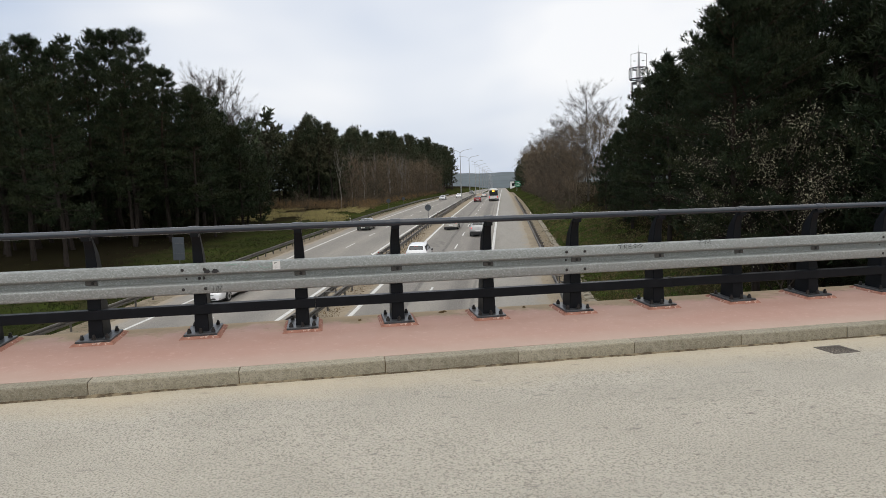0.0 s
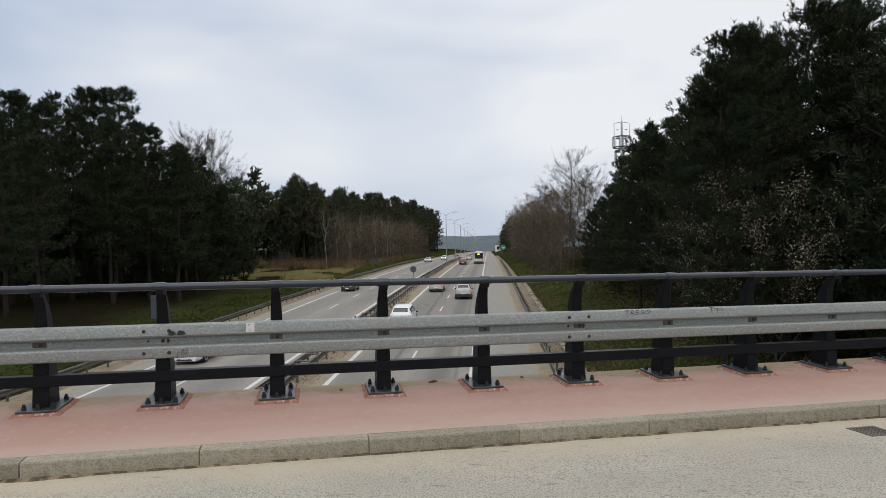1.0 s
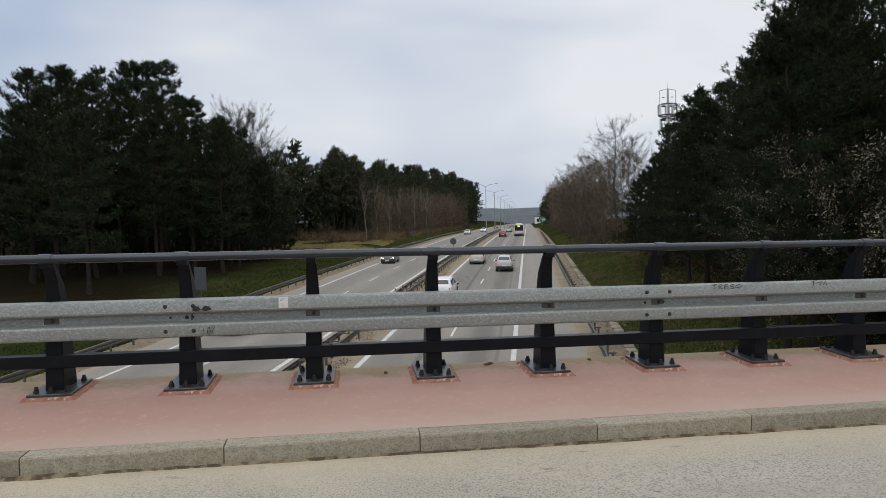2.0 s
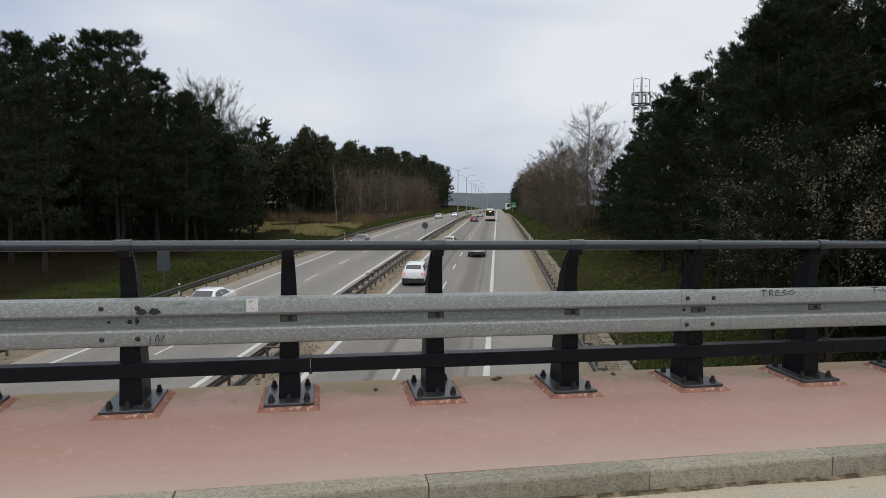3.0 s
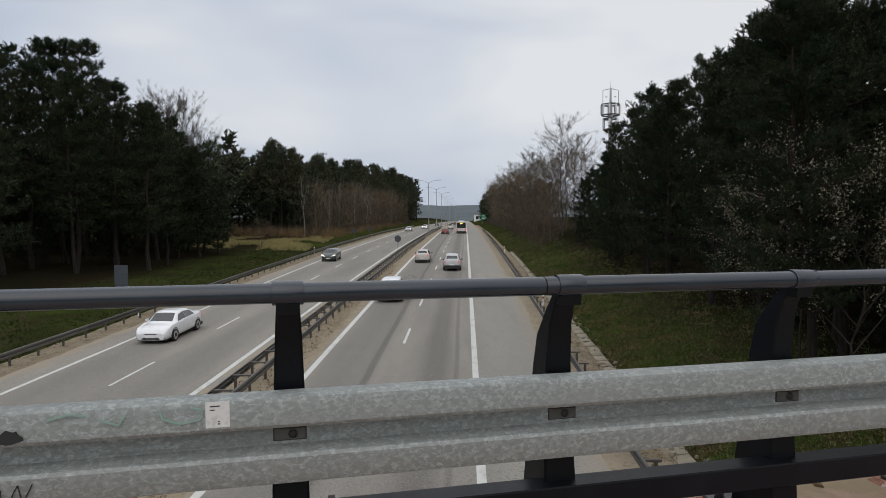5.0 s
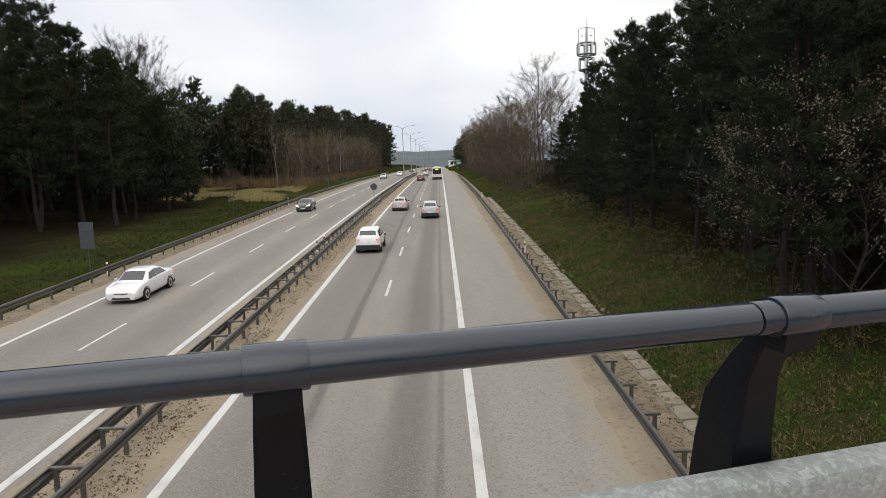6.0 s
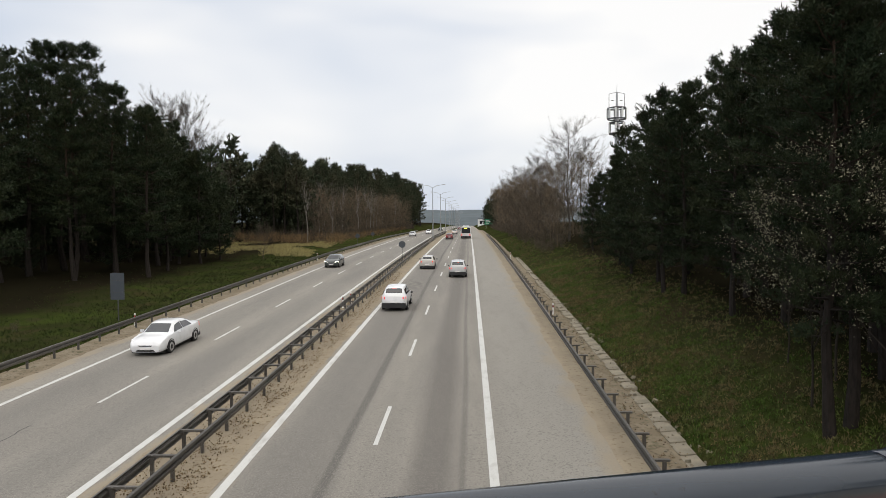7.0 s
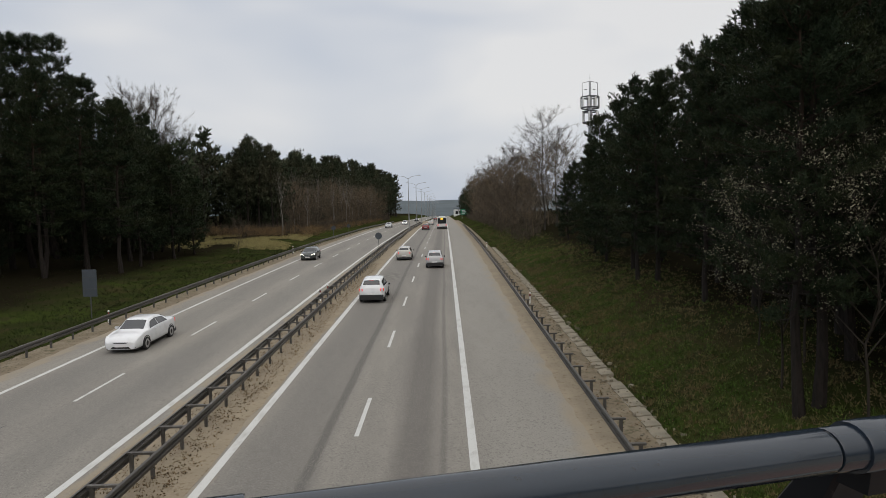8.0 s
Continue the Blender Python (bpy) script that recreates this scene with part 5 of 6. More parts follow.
# leafless thicket that stands before the distant left wood and along the right bank
b = Lump()
c = []
for i in range(5200):
    v = 146 + 190 * g.random()
    u = -32.5 + 0.015 * (v - 100) - 7 * g.random()
    top_h = 10.5 + 4.5 * noise.noise((v * 0.06, 1.0, 0.4)) + 4.0 * noise.noise((v * 0.19, 6.0, 0.4)) + 0.014 * (v - 146)
    c.append((u, v, ground_z(u, v) + 0.3 + top_h * g.random() ** 1.15))
for i in range(1500):
    v = 96 + 190 * g.random()
    u = 10.0 + 7 * g.random()
    top_h = 6.5 + 3.0 * noise.noise((v * 0.09, 3.0, 0.4)) + 0.01 * (v - 96)
    c.append((u, v, ground_z(u, v) + 0.3 + top_h * g.random() ** 0.8))
b.blades(g, c, 13, 0.75, 1.15, 0.017, 1.0)
tagged(part("thicket", b, WARM_TWIG, m=HW, flat=True), "warm brown leafless thicket in front of the distant woods", "undergrowth", kind="stuff")

# grass tufts on the banks, dry meadow, leaf litter
b = Lump()
c = []
for i in range(9000):
    v = 8 + 62 * g.random() ** 1.3
    u = 6.2 + abs(g.normal(0, 3.4))
    c.append((u, v, ground_z(u, v) - 0.02))
for i in range(3000):
    v = 60 + 90 * g.random()
    u = 6.2 + abs(g.normal(0, 3.0))
    c.append((u, v, ground_z(u, v) - 0.02))
b.blades(g, c, 12, 0.17, 0.125, 0.020, 0.8)
tagged(part("grass", b, GRASS_BLADE, m=HW, flat=True), "short green spring grass and brown leaves on the bank", "grass", kind="stuff")
# left lawn, in the grass colour with shade painted in
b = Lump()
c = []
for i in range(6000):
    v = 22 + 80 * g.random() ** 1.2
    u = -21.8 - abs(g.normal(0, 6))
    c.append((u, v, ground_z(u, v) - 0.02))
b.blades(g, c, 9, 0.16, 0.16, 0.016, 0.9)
tagged(part("grass", b, SHADED_GRASS, m=HW, flat=True), "short grass in a darker, shaded colour beside the roadside barrier", "grass", kind="stuff")
b = Lump()
c = []
for i in range(6500):
    v = 96 + 42 * g.random()
    u = -24.5 - 0.1 * (v - 97) - 20 * g.random()
    if noise.noise((u * 0.16, v * 0.08, 1.7)) + 0.5 * noise.noise((u * 0.7, v * 0.5, 4.1)) < -0.02:
        continue
    c.append((u, v, ground_z(u, v) - 0.02))
b.blades(g, c, 9, 0.22, 0.45, 0.018, 1.0)
tagged(part("dry_meadow", b, DRY_GRASS, m=HW, flat=True), "pale dry grass on the small clearing before the wood", "grass", kind="stuff")
b = Lump()
c = []
for i in range(3200):
    v = 11 + 60 * g.random() ** 1.5
    u = -7.9 - 2.3 * g.random()
    c.append((u, v, road_z(v) + 0.035))
for i in range(4200):
    v = 11 + 55 * g.random() ** 1.4
    u = 6.2 + 9 * g.random()
    c.append((u, v, ground_z(u, v) + 0.02))
for i in range(500):
    v = 11 + 50 * g.random() ** 1.4
    u = 4.6 + 1.2 * g.random()
    c.append((u, v, road_z(v) + 0.06))
b.blades(g, c, 4, 0.10, 0.055, 0.02, 0.1)
drift = np.random.default_rng(71)
c = []
for i in range(1500):
    v = 9 + 60 * drift.random() ** 1.5
    u = -7.75 - 1.5 * drift.random()
    if noise.noise((u * 1.6, v * 0.7, 2.2)) > -0.05:
        c.append((u, v, road_z(v) + 0.035))
b.blades(drift, c, 4, 0.13, 0.06, 0.024, 0.1)
tagged(part("leaf_litter", b, LITTER, m=HW, flat=True), "dead brown leaves on the median and banks", "leaf litter", kind="stuff")

b = Lump()
c = []
for i in range(620):
    v = 124 + 16 * g.random() ** 0.5
    u = -25.5 - 0.05 * (v - 110) - 26 * g.random()
    if noise.noise((u * 0.2, v * 0.2, 9.3)) < -0.05:
        continue
    hh = g.uniform(0.2, 1.7)
    c.append((u, v, ground_z(u, v) + hh))
for i in range(260):
    v = 140 + 150 * g.random()
    u = -27.5 - 3.5 * g.random()
    c.append((u, v, ground_z(u, v) + g.uniform(0.2, 1.3)))
b.blades(g, c, 26, 0.6, 0.8, 0.014, 0.9)
tagged(part("dry_brush", b, REED, m=HW, flat=True), "rusty brown dry brush between meadow and wood", "undergrowth", kind="stuff")

# wooded hills on the horizon
b = Lump()
rings = []
for k2, (d, hgt) in enumerate(((1500, 0.0), (1750, 0.55), (2100, 1.0), (2500, 0.8))):
    row = []
    for i in range(121):
        a = radians(-60 + i)
        top_h = 66 + 16 * noise.noise((i * 0.05, 2.0, 0.3)) + 5 * noise.noise((i * 0.33, 5.0, 0.3)) + 1.5 * noise.noise((i * 1.7, 5.0, 0.3))
        row.append((d * math.sin(a), d * math.cos(a), -14 + top_h * hgt))
    rings.append(row)
for j in range(3):
    b.add(rings[j] + rings[j + 1], [(i, i + 1, i + 122, i + 121) for i in range(120)])
tagged(part("hills", b, FAR_WOOD, m=HW), "hazy blue-grey wooded hills on the horizon", "hills", kind="structure")

for u, v, s in ((-27.3, 36.6, 0.09), (-27.8, 36.9, 0.07)):
    put_bare(3, u, v, s, "small dark twiggy bush in the grass", "small bushes")
put_bare(3, -29.1, 89, 0.55, "thin leafless sapling in the dry meadow", "small bushes")

# ---------------------------------------------------------------- roadside furniture
def sign_plate(name, label, u, v, shape, size, z, pole_h, side=0.0):
    ob = thing(name, label, "road sign", HW @ pose(u, v, ground_z(u, v) if abs(u + 9) > 3 else road_z(v)))
    part("pole", Lump().tube([(0, 0.05, -0.3), (0, 0.05, pole_h)], [0.035, 0.035], 10), MAST_STEEL, ob)
    b = Lump()
    if shape == "round":
        b.disc((0, 0, z), (0, 1, 0), size[0] / 2, 0.02, 28)
    else:
        b.soft_box(-size[0] / 2, size[0] / 2, -0.012, 0.012, z - size[1] / 2, z + size[1] / 2, 0.004)
    part("plate", b, SIGN_BACK, ob)
    for dz in (-0.22, 0.22):
        part("bracket", Lump().soft_box(-size[0] * 0.42, size[0] * 0.42, -0.04, -0.012, z + dz * size[1] - 0.02, z + dz * size[1] + 0.02, 0.003), MAST_STEEL, ob)
    return ob


sign_plate("road_sign", "grey back of a tall rectangular road sign in the grass", -23.6, 41, "flat", (0.92, 1.75), 2.3, 3.15)
sign_plate("road_sign", "grey back of a round road sign on the median", -9.0, 81, "round", (0.85, 0.85), 2.55, 2.95)
sign_plate("road_sign", "grey back of a round road sign beside the roadside barrier", -22.6, 128, "round", (0.9, 0.9), 2.0, 2.5)
sign_plate("road_sign", "small grey back of a road sign beside the roadside barrier", -22.8, 150, "round", (0.8, 0.8), 1.7, 2.2)


def delineator(u, v, tall=1.0):
    ob = thing("delineator_post", "white plastic marker post with a red reflector beside the barrier", "marker post", HW @ pose(u, v, road_z(v)) @ Matrix.Diagonal((0.85, 0.85, tall, 1)), "marker posts")
    b = Lump().rings([[(-0.06, -0.02, -0.1), (0.06, -0.02, -0.1), (0.06, 0.03, -0.1), (-0.06, 0.03, -0.1)], [(-0.06, -0.02, 0.93), (0.06, -0.02, 0.93), (0.06, 0.03, 0.98), (-0.06, 0.03, 0.98)]])
    part("stake", b, SIGN_WHITE, ob)
    part("band", Lump().box(-0.063, 0.063, -0.024, 0.034, 0.66, 0.84), BLACK_TRIM, ob)
    part("reflector", Lump().soft_box(-0.025, 0.025, -0.03, -0.023, 0.68, 0.82, 0.002), SIGN_RED, ob)


for u, v, tall in ((-21.6, 39.3, 0.8), (-9.75, 46, 0.95), (-9.55, 48, 0.95), (4.95, 43, 0.8), (-21.6, 89, 1.0), (5.0, 89, 1.0), (-9.4, 98, 1.0)):
    delineator(u, v, tall)

# lamp posts with two arms down the middle of the highway
lamp = thing("street_lamp", "tall grey steel street lamp with two arms in the median", "street lamp", HW @ pose(-9.0, 152, road_z(152)), "median street lamps")
part("pole", Lump().tube([(0, 0, -0.2), (0, 0, 6), (0, 0, 12.4)], [0.13, 0.10, 0.06], 10), LAMP_STEEL, lamp)
for s in (-1, 1):
    arm = part("arm", Lump().tube([(0, 0, 12.2), (s * 0.9, 0, 12.75), (s * 2.3, 0, 12.95)], [0.05, 0.045, 0.04], 8), LAMP_STEEL, lamp)
    part("lamp_head", Lump().rings([[(s * 2.2, -0.1, 12.92), (s * 2.2, 0.1, 12.92), (s * 2.2, 0.1, 13.02), (s * 2.2, -0.1, 13.02)], [(s * 2.6, -0.16, 12.9), (s * 2.6, 0.16, 12.9), (s * 2.6, 0.13, 13.06), (s * 2.6, -0.13, 13.06)],
                                    [(s * 3.0, -0.08, 12.95), (s * 3.0, 0.08, 12.95), (s * 3.0, 0.07, 13.02), (s * 3.0, -0.07, 13.02)]]), LAMP_STEEL, arm)
for i in range(1, 12):
    v = 152 + 42 * i
    copy_thing(lamp, HW @ pose(-9.0, v, road_z(v)))

# green direction sign far along the right side
sg = thing("direction_sign", "large green motorway direction sign on two posts", "road sign", HW @ pose(9.5, 330, ground_z(9.5, 330)))
part("panel", Lump().soft_box(-2.2, 2.2, -0.05, 0.05, 1.6, 4.4, 0.02), SIGN_GREEN, sg)
for x in (-1.5, 1.5):
    part("leg", Lump().tube([(x, 0.12, -0.4), (x, 0.12, 4.2)], [0.09, 0.09], 8), LAMP_STEEL, sg)
for x, z, w in ((-0.6, 3.7, 2.0), (-0.3, 3.0, 2.6), (-0.8, 2.3, 1.6)):
    part("text_bar", Lump().box(x - w / 2, x + w / 2, -0.06, -0.052, z - 0.14, z + 0.14), SIGN_WHITE, sg)

# the telecom mast behind the right wood
mast = thing("telecom_mast", "grey steel telecom mast with rings of white antenna panels", "mast", land(30, 137))
mz = 28.0 - ground_z(30, 137)
part("pole", Lump().tube([(0, 0, -0.5), (0, 0, mz - 9), (0, 0, mz - 2.6)], [0.55, 0.42, 0.38], 14), LAMP_STEEL, mast)
for zc, r, tall, count in ((mz - 4.1, 1.85, 2.3, 9), (mz - 7.1, 1.5, 2.4, 6)):
    for dz in (-0.5, 0.5):
        ring = part("ring", Lump().tube([(r * math.cos(a), r * math.sin(a), zc + dz * tall * (0.9 if dz > 0 else 1.0)) for a in (2 * math.pi * j / 10 for j in range(11))], [0.15] * 11, 6), MAST_STEEL, mast)
        for j in range(3):
            a = 2 * math.pi * j / 3
            part("strut", Lump().tube([(0, 0, zc + dz * tall), (r * math.cos(a), r * math.sin(a), zc + dz * tall)], [0.07, 0.07], 5), MAST_STEEL, ring)
    for j in range(count):
        a = 2 * math.pi * j / count + 0.2
        panel = part("antenna_panel", Lump().soft_box(-0.17, 0.17, -0.09, 0.09, -tall * 0.46, tall * 0.42, 0.04), SIGN_WHITE, mast, m=pose((r + 0.14) * math.cos(a), (r + 0.14) * math.sin(a), zc, 0, 0, math.degrees(a) + 90))
        part("mount_pipe", Lump().tube([(0, 0.16, -tall * 0.5), (0, 0.16, tall * 0.5)], [0.05, 0.05], 6), MAST_STEEL, panel)
for s in (-1, 1):
    part("top_frame", Lump().tube([(s * 1.6, 0, mz - 2.9), (s * 1.6, 0, mz - 0.1), (0, 0, mz + 0.25)], [0.06] * 3, 5), MAST_STEEL, mast)
    part("bracket", Lump().soft_box(s * 0.9 - 0.22, s * 0.9 + 0.22, -0.06, 0.06, mz - 1.55, mz - 1.4, 0.02), MAST_STEEL, mast)
part("upper_pole", Lump().tube([(0, 0, mz - 2.7), (0, 0, mz + 0.1), (0, 0, mz + 0.4)], [0.24, 0.20, 0.05], 10), LAMP_STEEL, mast)
part("lightning_rod", Lump().tube([(0, 0, mz + 0.2), (0, 0, mz + 1.7)], [0.05, 0.02], 6), LAMP_STEEL, mast)

# pale buildings far down the road
b = thing("far_building", "pale low commercial building far down the road", "building", HW @ pose(16, 560, road_z(560)))
part("wall", Lump().soft_box(-9, 9, -5, 5, -1, 6.5, 0.1), SIGN_WHITE, b)
part("roof", Lump().soft_box(-9.3, 9.3, -5.3, 5.3, 6.5, 7.0, 0.1), SIGN_BACK, b)
for i in range(5):
    part("window", Lump().soft_box(-7.5 + i * 3.2, -5.3 + i * 3.2, -5.06, -5.0, 2.4, 5.0, 0.02), GLASS, b)

# ---------------------------------------------------------------- vehicles
WHEEL_TYRE = Lump().rings([[(x, r * math.cos(a), r * math.sin(a)) for a in (2 * math.pi * j / 20 for j in range(20))] for x, r in ((-0.10, 0.24), (-0.105, 0.30), (-0.07, 0.325), (0.07, 0.325), (0.105, 0.30), (0.10, 0.24))]).mesh("tyre", RUBBER)
RIM = Lump().rings([[(x, r * math.cos(a), r * math.sin(a)) for a in (2 * math.pi * j / 16 for j in range(16))] for x, r in ((-0.085, 0.235), (-0.108, 0.225), (-0.095, 0.06))]).mesh("rim", ALLOY)


def car(name, label, paint, kind, m, lights_on=False, group="vehicles"):
    """A car that faces +y, built from lofted sections."""
    # y along the length from tail to nose: y, half width, belt, roof half width, roof height
    shapes = {
        "sedan": (4.7, ((-2.35, 0.76, 0.86, 0.66, 0.90), (-2.2, 0.84, 0.98, 0.70, 1.04), (-1.65, 0.90, 1.00, 0.70, 1.10), (-0.85, 0.91, 0.98, 0.56, 1.40), (-0.1, 0.91, 0.96, 0.58, 1.44),
                         (0.45, 0.91, 0.95, 0.58, 1.38), (1.2, 0.90, 0.93, 0.68, 0.98), (1.85, 0.88, 0.83, 0.68, 0.88), (2.2, 0.84, 0.72, 0.64, 0.76), (2.36, 0.72, 0.56, 0.56, 0.59))),
        "hatch": (4.2, ((-2.1, 0.74, 0.92, 0.60, 0.98), (-1.98, 0.83, 1.0, 0.60, 1.16), (-1.6, 0.87, 1.0, 0.56, 1.42), (-0.8, 0.88, 0.98, 0.58, 1.48), (0.0, 0.88, 0.96, 0.58, 1.48),
                         (0.5, 0.88, 0.95, 0.57, 1.40), (1.15, 0.87, 0.94, 0.66, 1.0), (1.75, 0.84, 0.86, 0.66, 0.90), (2.03, 0.74, 0.7, 0.6, 0.74), (2.1, 0.64, 0.56, 0.5, 0.6))),
        "suv": (4.4, ((-2.2, 0.76, 1.0, 0.64, 1.05), (-2.06, 0.86, 1.08, 0.64, 1.25), (-1.72, 0.90, 1.08, 0.60, 1.58), (-0.8, 0.91, 1.06, 0.62, 1.66), (0.0, 0.91, 1.04, 0.62, 1.66),
                       (0.5, 0.91, 1.03, 0.60, 1.57), (1.1, 0.90, 1.02, 0.70, 1.08), (1.8, 0.87, 0.96, 0.70, 1.0), (2.1, 0.78, 0.8, 0.62, 0.84), (2.2, 0.68, 0.62, 0.54, 0.66)))}
    length, st = shapes[kind]
    lift = 0.30 if kind == "suv" else 0.22
    ob = thing(name, label, "car", m, group)
    def sec(i, t):
        """Section between two stations, on a smooth curve."""
        p = [st[max(i - 1, 0)], st[i], st[i + 1], st[min(i + 2, len(st) - 1)]]
        return [0.5 * (2 * b0 + (c0 - a0) * t + (2 * a0 - 5 * b0 + 4 * c0 - d0) * t * t + (3 * b0 - a0 - 3 * c0 + d0) * t ** 3) for a0, b0, c0, d0 in zip(*p)]

    fine = []
    for i in range(len(st) - 1):
        for t in (0, 0.2, 0.4, 0.6, 0.8):
            fine.append(sec(i, t))
    fine.append(st[-1])
    rings = []
    for y, w, belt, rw, rz in fine:
        mid = lift + (belt - lift) * 0.6
        half = [(w * 0.86, lift), (w * 0.95, lift + 0.05), (w * 0.985, lift + 0.16), (w, mid), (w * 0.985, belt - 0.07), (w * 0.95, belt), (w * 0.95 * 0.4 + (rw + 0.03) * 0.6, belt * 0.4 + (rz - 0.05) * 0.6),
                (rw + 0.03, rz - 0.05), (rw - 0.05, rz - 0.014), (rw * 0.55, rz + 0.006)]
        rings.append([(x, y, z) for x, z in half] + [(-x, y, z) for x, z in reversed(half)])
    body = part("body", Lump().rings(rings).mesh("body", paint, False, 55), paint, ob)

    def pane(nm, pts, mat, parent, off):
        c = sum((Vector(p) for p in pts), Vector()) / len(pts)
        nrm = (Vector(pts[1]) - Vector(pts[0])).cross(Vector(pts[2]) - Vector(pts[0])).normalized()
        if nrm.dot(c - Vector((0, c.y * 0.6, 0.6))) < 0:
            pts = list(reversed(pts))
            nrm = -nrm
        out = [tuple(Vector(p) + nrm * off) for p in pts]
        inn = [tuple(Vector(p) - nrm * 0.01) for p in pts]
        return part(nm, Lump().rings([inn, out]), mat, parent)

    def at(i, f, side, t):
        y, w, belt, rw, rz = [a + (b2 - a) * f for a, b2 in zip(st[i], st[i + 1])]
        x0, z0, x1, z1 = w * 0.955, belt, rw + 0.035, rz - 0.05
        return (side * (x0 + (x1 - x0) * t), y, z0 + (z1 - z0) * t)

    tail_i = 2 if kind == "sedan" else 1
    for side in (-1, 1):
        pane("side_window", [at(tail_i, 0.55 if kind == "sedan" else 0.75, side, 0.12), at(3, 0.95, side, 0.12), at(3, 0.95, side, 0.9), at(tail_i + (0 if kind == "sedan" else 1), 0.9 if kind == "sedan" else 0.1, side, 0.86)], GLASS, ob, 0.012)
        pane("side_window", [at(4, 0.05, side, 0.12), at(5, 0.62, side, 0.12), at(5, 0.05, side, 0.86), at(4, 0.05, side, 0.9)], GLASS, ob, 0.012)
        pane("tail_light", [(side * st[1][1] * 0.99, st[1][0] - 0.03, st[1][2] - 0.05), (side * st[1][1] * 0.72, st[0][0] - 0.02, st[1][2] - 0.05), (side * st[1][1] * 0.72, st[0][0] - 0.02, st[1][2] - 0.22), (side * st[1][1] * 0.99, st[1][0] - 0.03, st[1][2] - 0.24)], TAIL, ob, 0.015)
        pane("head_light", [(side * st[7][1] * 0.98, st[7][0] + 0.1, st[7][2] - 0.02), (side * st[8][1] * 0.62, st[8][0] + 0.03, st[8][2] + 0.0), (side * st[8][1] * 0.62, st[8][0] + 0.06, st[8][2] - 0.12), (side * st[7][1] * 0.98, st[7][0] + 0.16, st[7][2] - 0.2)], HEAD if lights_on else SIGN_WHITE, ob, 0.02)
        b2 = Lump().rings([[(side * (0.92 + dx), 0.62 + dy, 0.98 + dz) for dx, dz in ((0, -0.06), (0.16, -0.05), (0.17, 0.06), (0.02, 0.06))] for dy in (-0.07, 0.05)])
        part("door_mirror", b2, paint if kind == "sedan" else BLACK_TRIM, ob)
        for y in (st[1][0] + 0.70, st[7][0] - 0.42):
            wheel = part("wheel", WHEEL_TYRE, RUBBER, ob, m=pose(side * (st[4][1] - 0.085), y, 0.325))
            part("rim", RIM, ALLOY, wheel, m=pose(0, 0, 0, 0, 0, 0 if side < 0 else 180))
            arch = Lump().rings([[(side * (st[4][1] * xx), y + r * math.cos(a), 0.325 + r * math.sin(a)) for a in (math.pi * j / 12 for j in range(13))] for xx, r in ((0.80, 0.365), (1.002, 0.365), (1.002, 0.40), (0.80, 0.40))], False)
            part("wheel_arch", arch, BLACK_TRIM, ob)
    i = 1 if kind != "sedan" else 2
    def screen(nm, i, t0, t1, push):
        """Curved glass that follows the body between two stations."""
        rows = []
        for q in range(6):
            y, w, belt, rw, rz = sec(i, t0 + (t1 - t0) * q / 5)
            e = rw - 0.055
            up = [(-e, rz - 0.004), (-rw * 0.55, rz + 0.016), (0, rz + 0.018), (rw * 0.55, rz + 0.016), (e, rz - 0.004)]
            rows.append([(x, y + push, z) for x, z in up] + [(x, y - push, z - 0.05) for x, z in reversed(up)])
        part(nm, Lump().rings(rows), GLASS, ob)

    screen("rear_window", i, 0.12, 0.9, -0.012)
    screen("windscreen", 5, 0.12, 0.92, 0.012)
    part("rear_bumper", Lump().soft_box(-st[1][1] * 0.97, st[1][1] * 0.97, st[0][0] - 0.06, st[0][0] + 0.3, lift - 0.04, lift + (0.30 if kind == "suv" else 0.16), 0.04), BLACK_TRIM, ob)
    part("high_brake_light", Lump().soft_box(-0.16, 0.16, st[2][0] - 0.10, st[2][0] - 0.04, st[2][4] - 0.035, st[2][4] - 0.015, 0.004), TAIL, ob)
    part("plate_bar", Lump().box(-0.26, 0.26, st[0][0] - 0.07, st[0][0] - 0.05, lift + 0.30, lift + 0.40), SIGN_WHITE, ob)
    part("lower_intake", Lump().rings([[(-0.50, st[9][0] + y, lift + 0.03), (0.50, st[9][0] + y, lift + 0.03), (0.40, st[9][0] + y, lift + 0.13), (-0.40, st[9][0] + y, lift + 0.13)] for y in (-0.1, 0.016)]), BLACK_TRIM, ob)
    part("grille", Lump().rings([[(-0.30, st[9][0] + y, st[9][2] - 0.05), (0.30, st[9][0] + y, st[9][2] - 0.05), (0.40, st[9][0] + y - 0.02, st[9][2] + 0.03), (-0.40, st[9][0] + y - 0.02, st[9][2] + 0.03)] for y in (-0.1, 0.014)]), BLACK_TRIM, ob)
    part("grille_bar", Lump().soft_box(-0.37, 0.37, st[9][0] - 0.05, st[9][0] + 0.022, st[9][2] - 0.018, st[9][2] - 0.002, 0.004), ALLOY, ob)
    for side in (-1, 1):
        part("fog_light_recess", Lump().rings([[(side * x, st[8][0] + y, z) for x, z in ((0.55, lift + 0.03), (0.74, lift + 0.06), (0.72, lift + 0.13), (0.58, lift + 0.11))] for y in (-0.05, 0.135 if kind == "sedan" else 0.06)]), BLACK_TRIM, ob)
    part("plate_bar", Lump().box(-0.26, 0.26, st[9][0] + 0.02, st[9][0] + 0.035, lift + 0.12, lift + 0.23), SIGN_WHITE, ob)
    part("underbody", Lump().box(-st[4][1] * 0.82, st[4][1] * 0.82, st[0][0] + 0.15, st[9][0] - 0.15, lift - 0.06, lift + 0.05), BLACK_TRIM, ob)
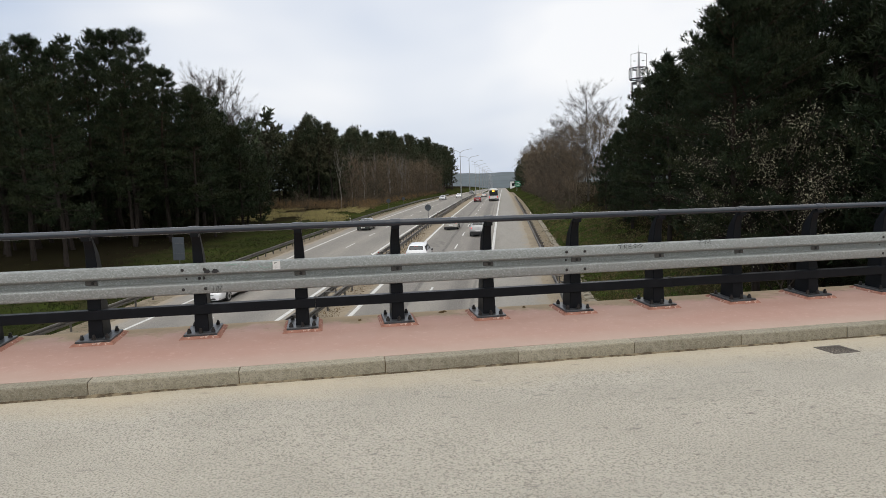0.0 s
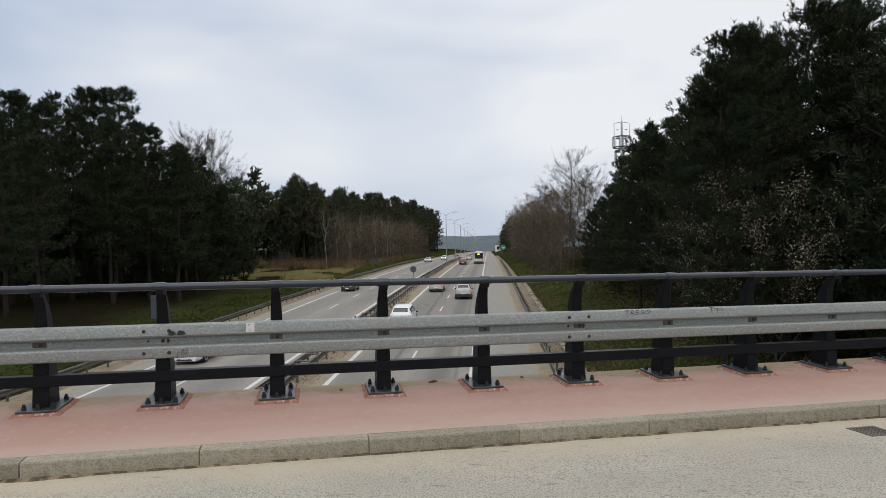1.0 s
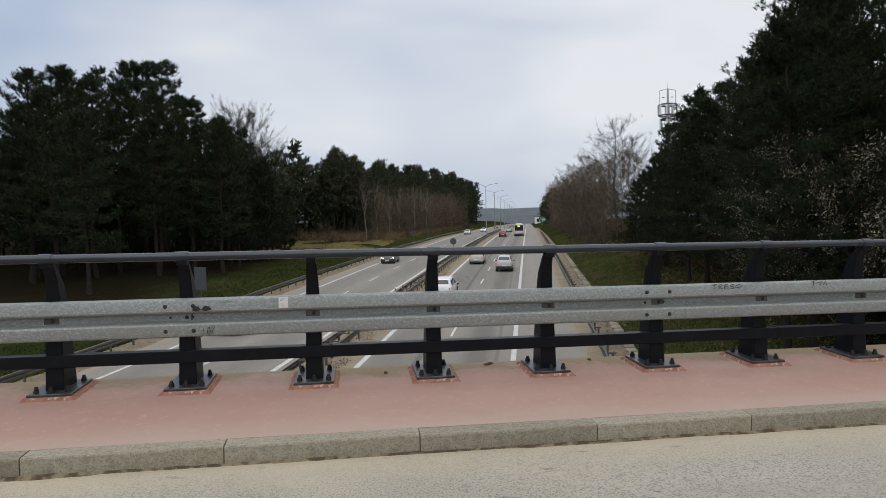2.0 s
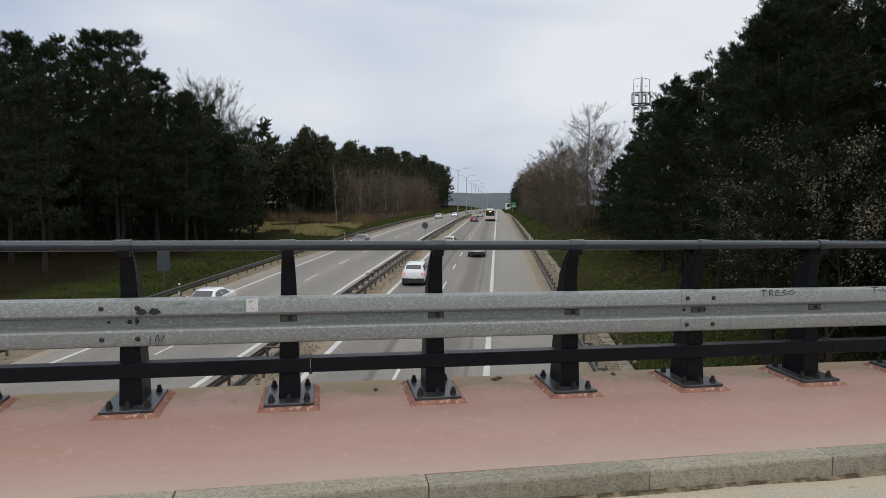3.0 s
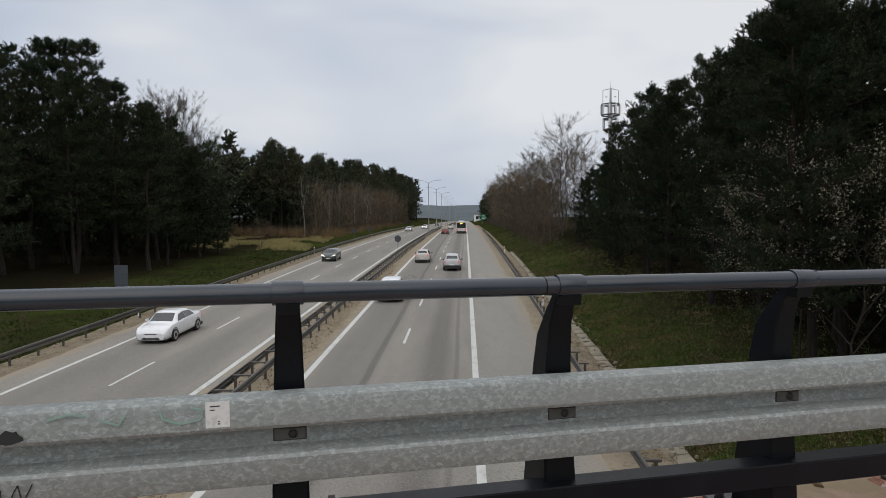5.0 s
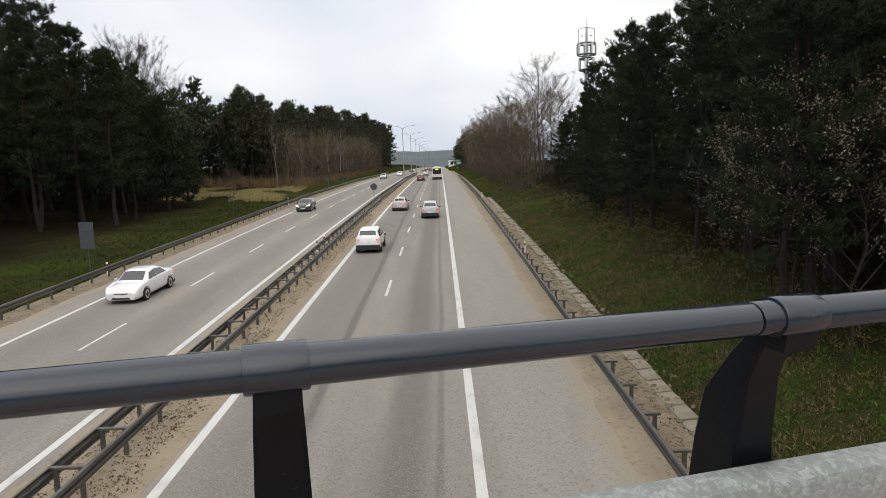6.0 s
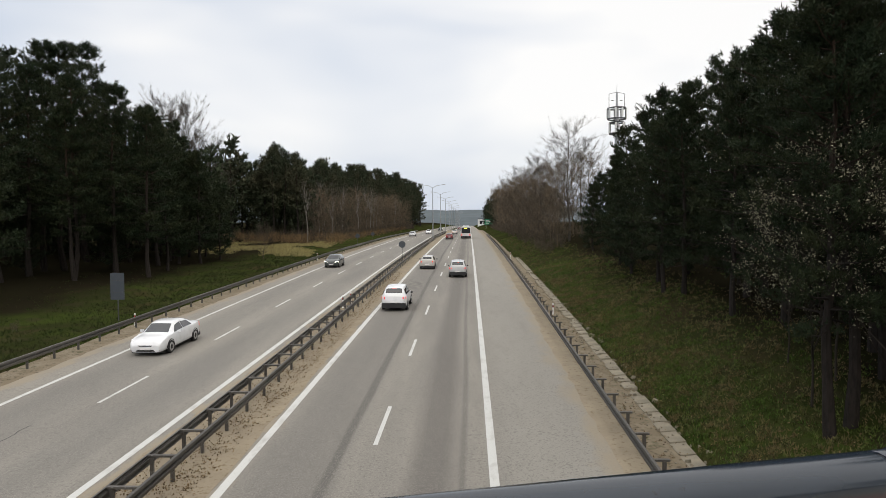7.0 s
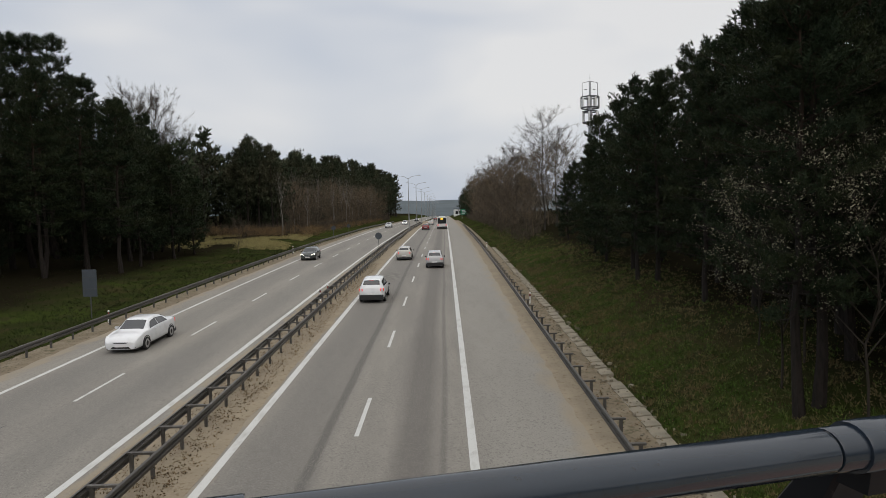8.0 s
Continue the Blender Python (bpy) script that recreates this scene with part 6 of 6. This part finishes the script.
    return ob


car("car", "white saloon car with a curved roof on the asphalt", WHITE_PAINT, "sedan", on_road(-16.8, 33.4, 180))
car("car", "dark green older hatchback with lit headlights", DARK_PAINT, "hatch", on_road(-17.15, 79.2, 180), True)
car("car", "white compact crossover with dark rear window", WHITE_PAINT, "suv", on_road(-5.9, 46.8))
car("car", "champagne silver hatchback in the fast lane", PALE_PAINT, "hatch", on_road(-5.5, 77))
car("car", "silver estate-like off-road car with red tail lights", SILVER_PAINT, "suv", on_road(-1.8, 67.9))
car("car", "dark red small car far down the road", RED_PAINT, "hatch", on_road(-5.4, 160))
car("car", "pale saloon car far down the road", PALE_PAINT, "sedan", on_road(-5.4, 215))
car("car", "pale oncoming saloon with lit headlights", SILVER_PAINT, "sedan", on_road(-17.0, 190, 180), True)
car("car", "white oncoming car with bright headlights", WHITE_PAINT, "hatch", on_road(-14.3, 222, 180), True)
car("car", "small dark oncoming car far down the road", DARK_PAINT, "sedan", on_road(-13.6, 300, 180), True)
car("car", "dark saloon far down the road", RED_PAINT, "sedan", on_road(-5.4, 330))

# city bus seen from behind
bus = thing("bus", "white city bus with a dark rear window and amber display", "bus", on_road(-1.4, 169), "vehicles")
prof = [(-1.2, 0.32), (1.2, 0.32), (1.27, 0.45), (1.27, 2.6), (1.2, 2.85), (1.0, 2.95), (-1.0, 2.95), (-1.2, 2.85), (-1.27, 2.6), (-1.27, 0.45)]
part("body", Lump().rings([[(x * k2, y, z) for x, z in prof] for y, k2 in ((-6.0, 0.95), (-5.92, 1.0), (5.9, 1.0), (6.0, 0.95))]), BUS_WHITE, bus)
part("rear_window", Lump().soft_box(-1.08, 1.08, -6.04, -5.98, 1.35, 2.75, 0.02), GLASS, bus)
part("display", Lump().soft_box(-0.35, 0.25, -6.06, -6.035, 2.4, 2.62, 0.005), AMBER, bus)
part("rear_bumper", Lump().soft_box(-1.2, 1.2, -6.1, -5.9, 0.35, 0.62, 0.03), BLACK_TRIM, bus)
part("roof_pod", Lump().soft_box(-0.8, 0.8, -4.5, 2.0, 2.94, 3.2, 0.08), BUS_WHITE, bus)
for s in (-1, 1):
    part("tail_light", Lump().soft_box(s * 1.0 - 0.1, s * 1.0 + 0.1, -6.05, -5.98, 0.75, 1.2, 0.01), TAIL, bus)
    for i in range(5):
        part("side_window", Lump().soft_box(s * 1.272 - 0.01, s * 1.272 + 0.01, -5.3 + i * 2.2, -3.3 + i * 2.2, 1.25, 2.45, 0.005), GLASS, bus)
    for y in (-3.4, 3.2):
        wheel = part("wheel", WHEEL_TYRE, RUBBER, bus, m=pose(s * 1.14, y, 0.48) @ Matrix.Diagonal((1.2, 1.48, 1.48, 1)))
        part("rim", RIM, ALLOY, wheel, m=pose(0, 0, 0, 0, 0, 0 if s < 0 else 180))
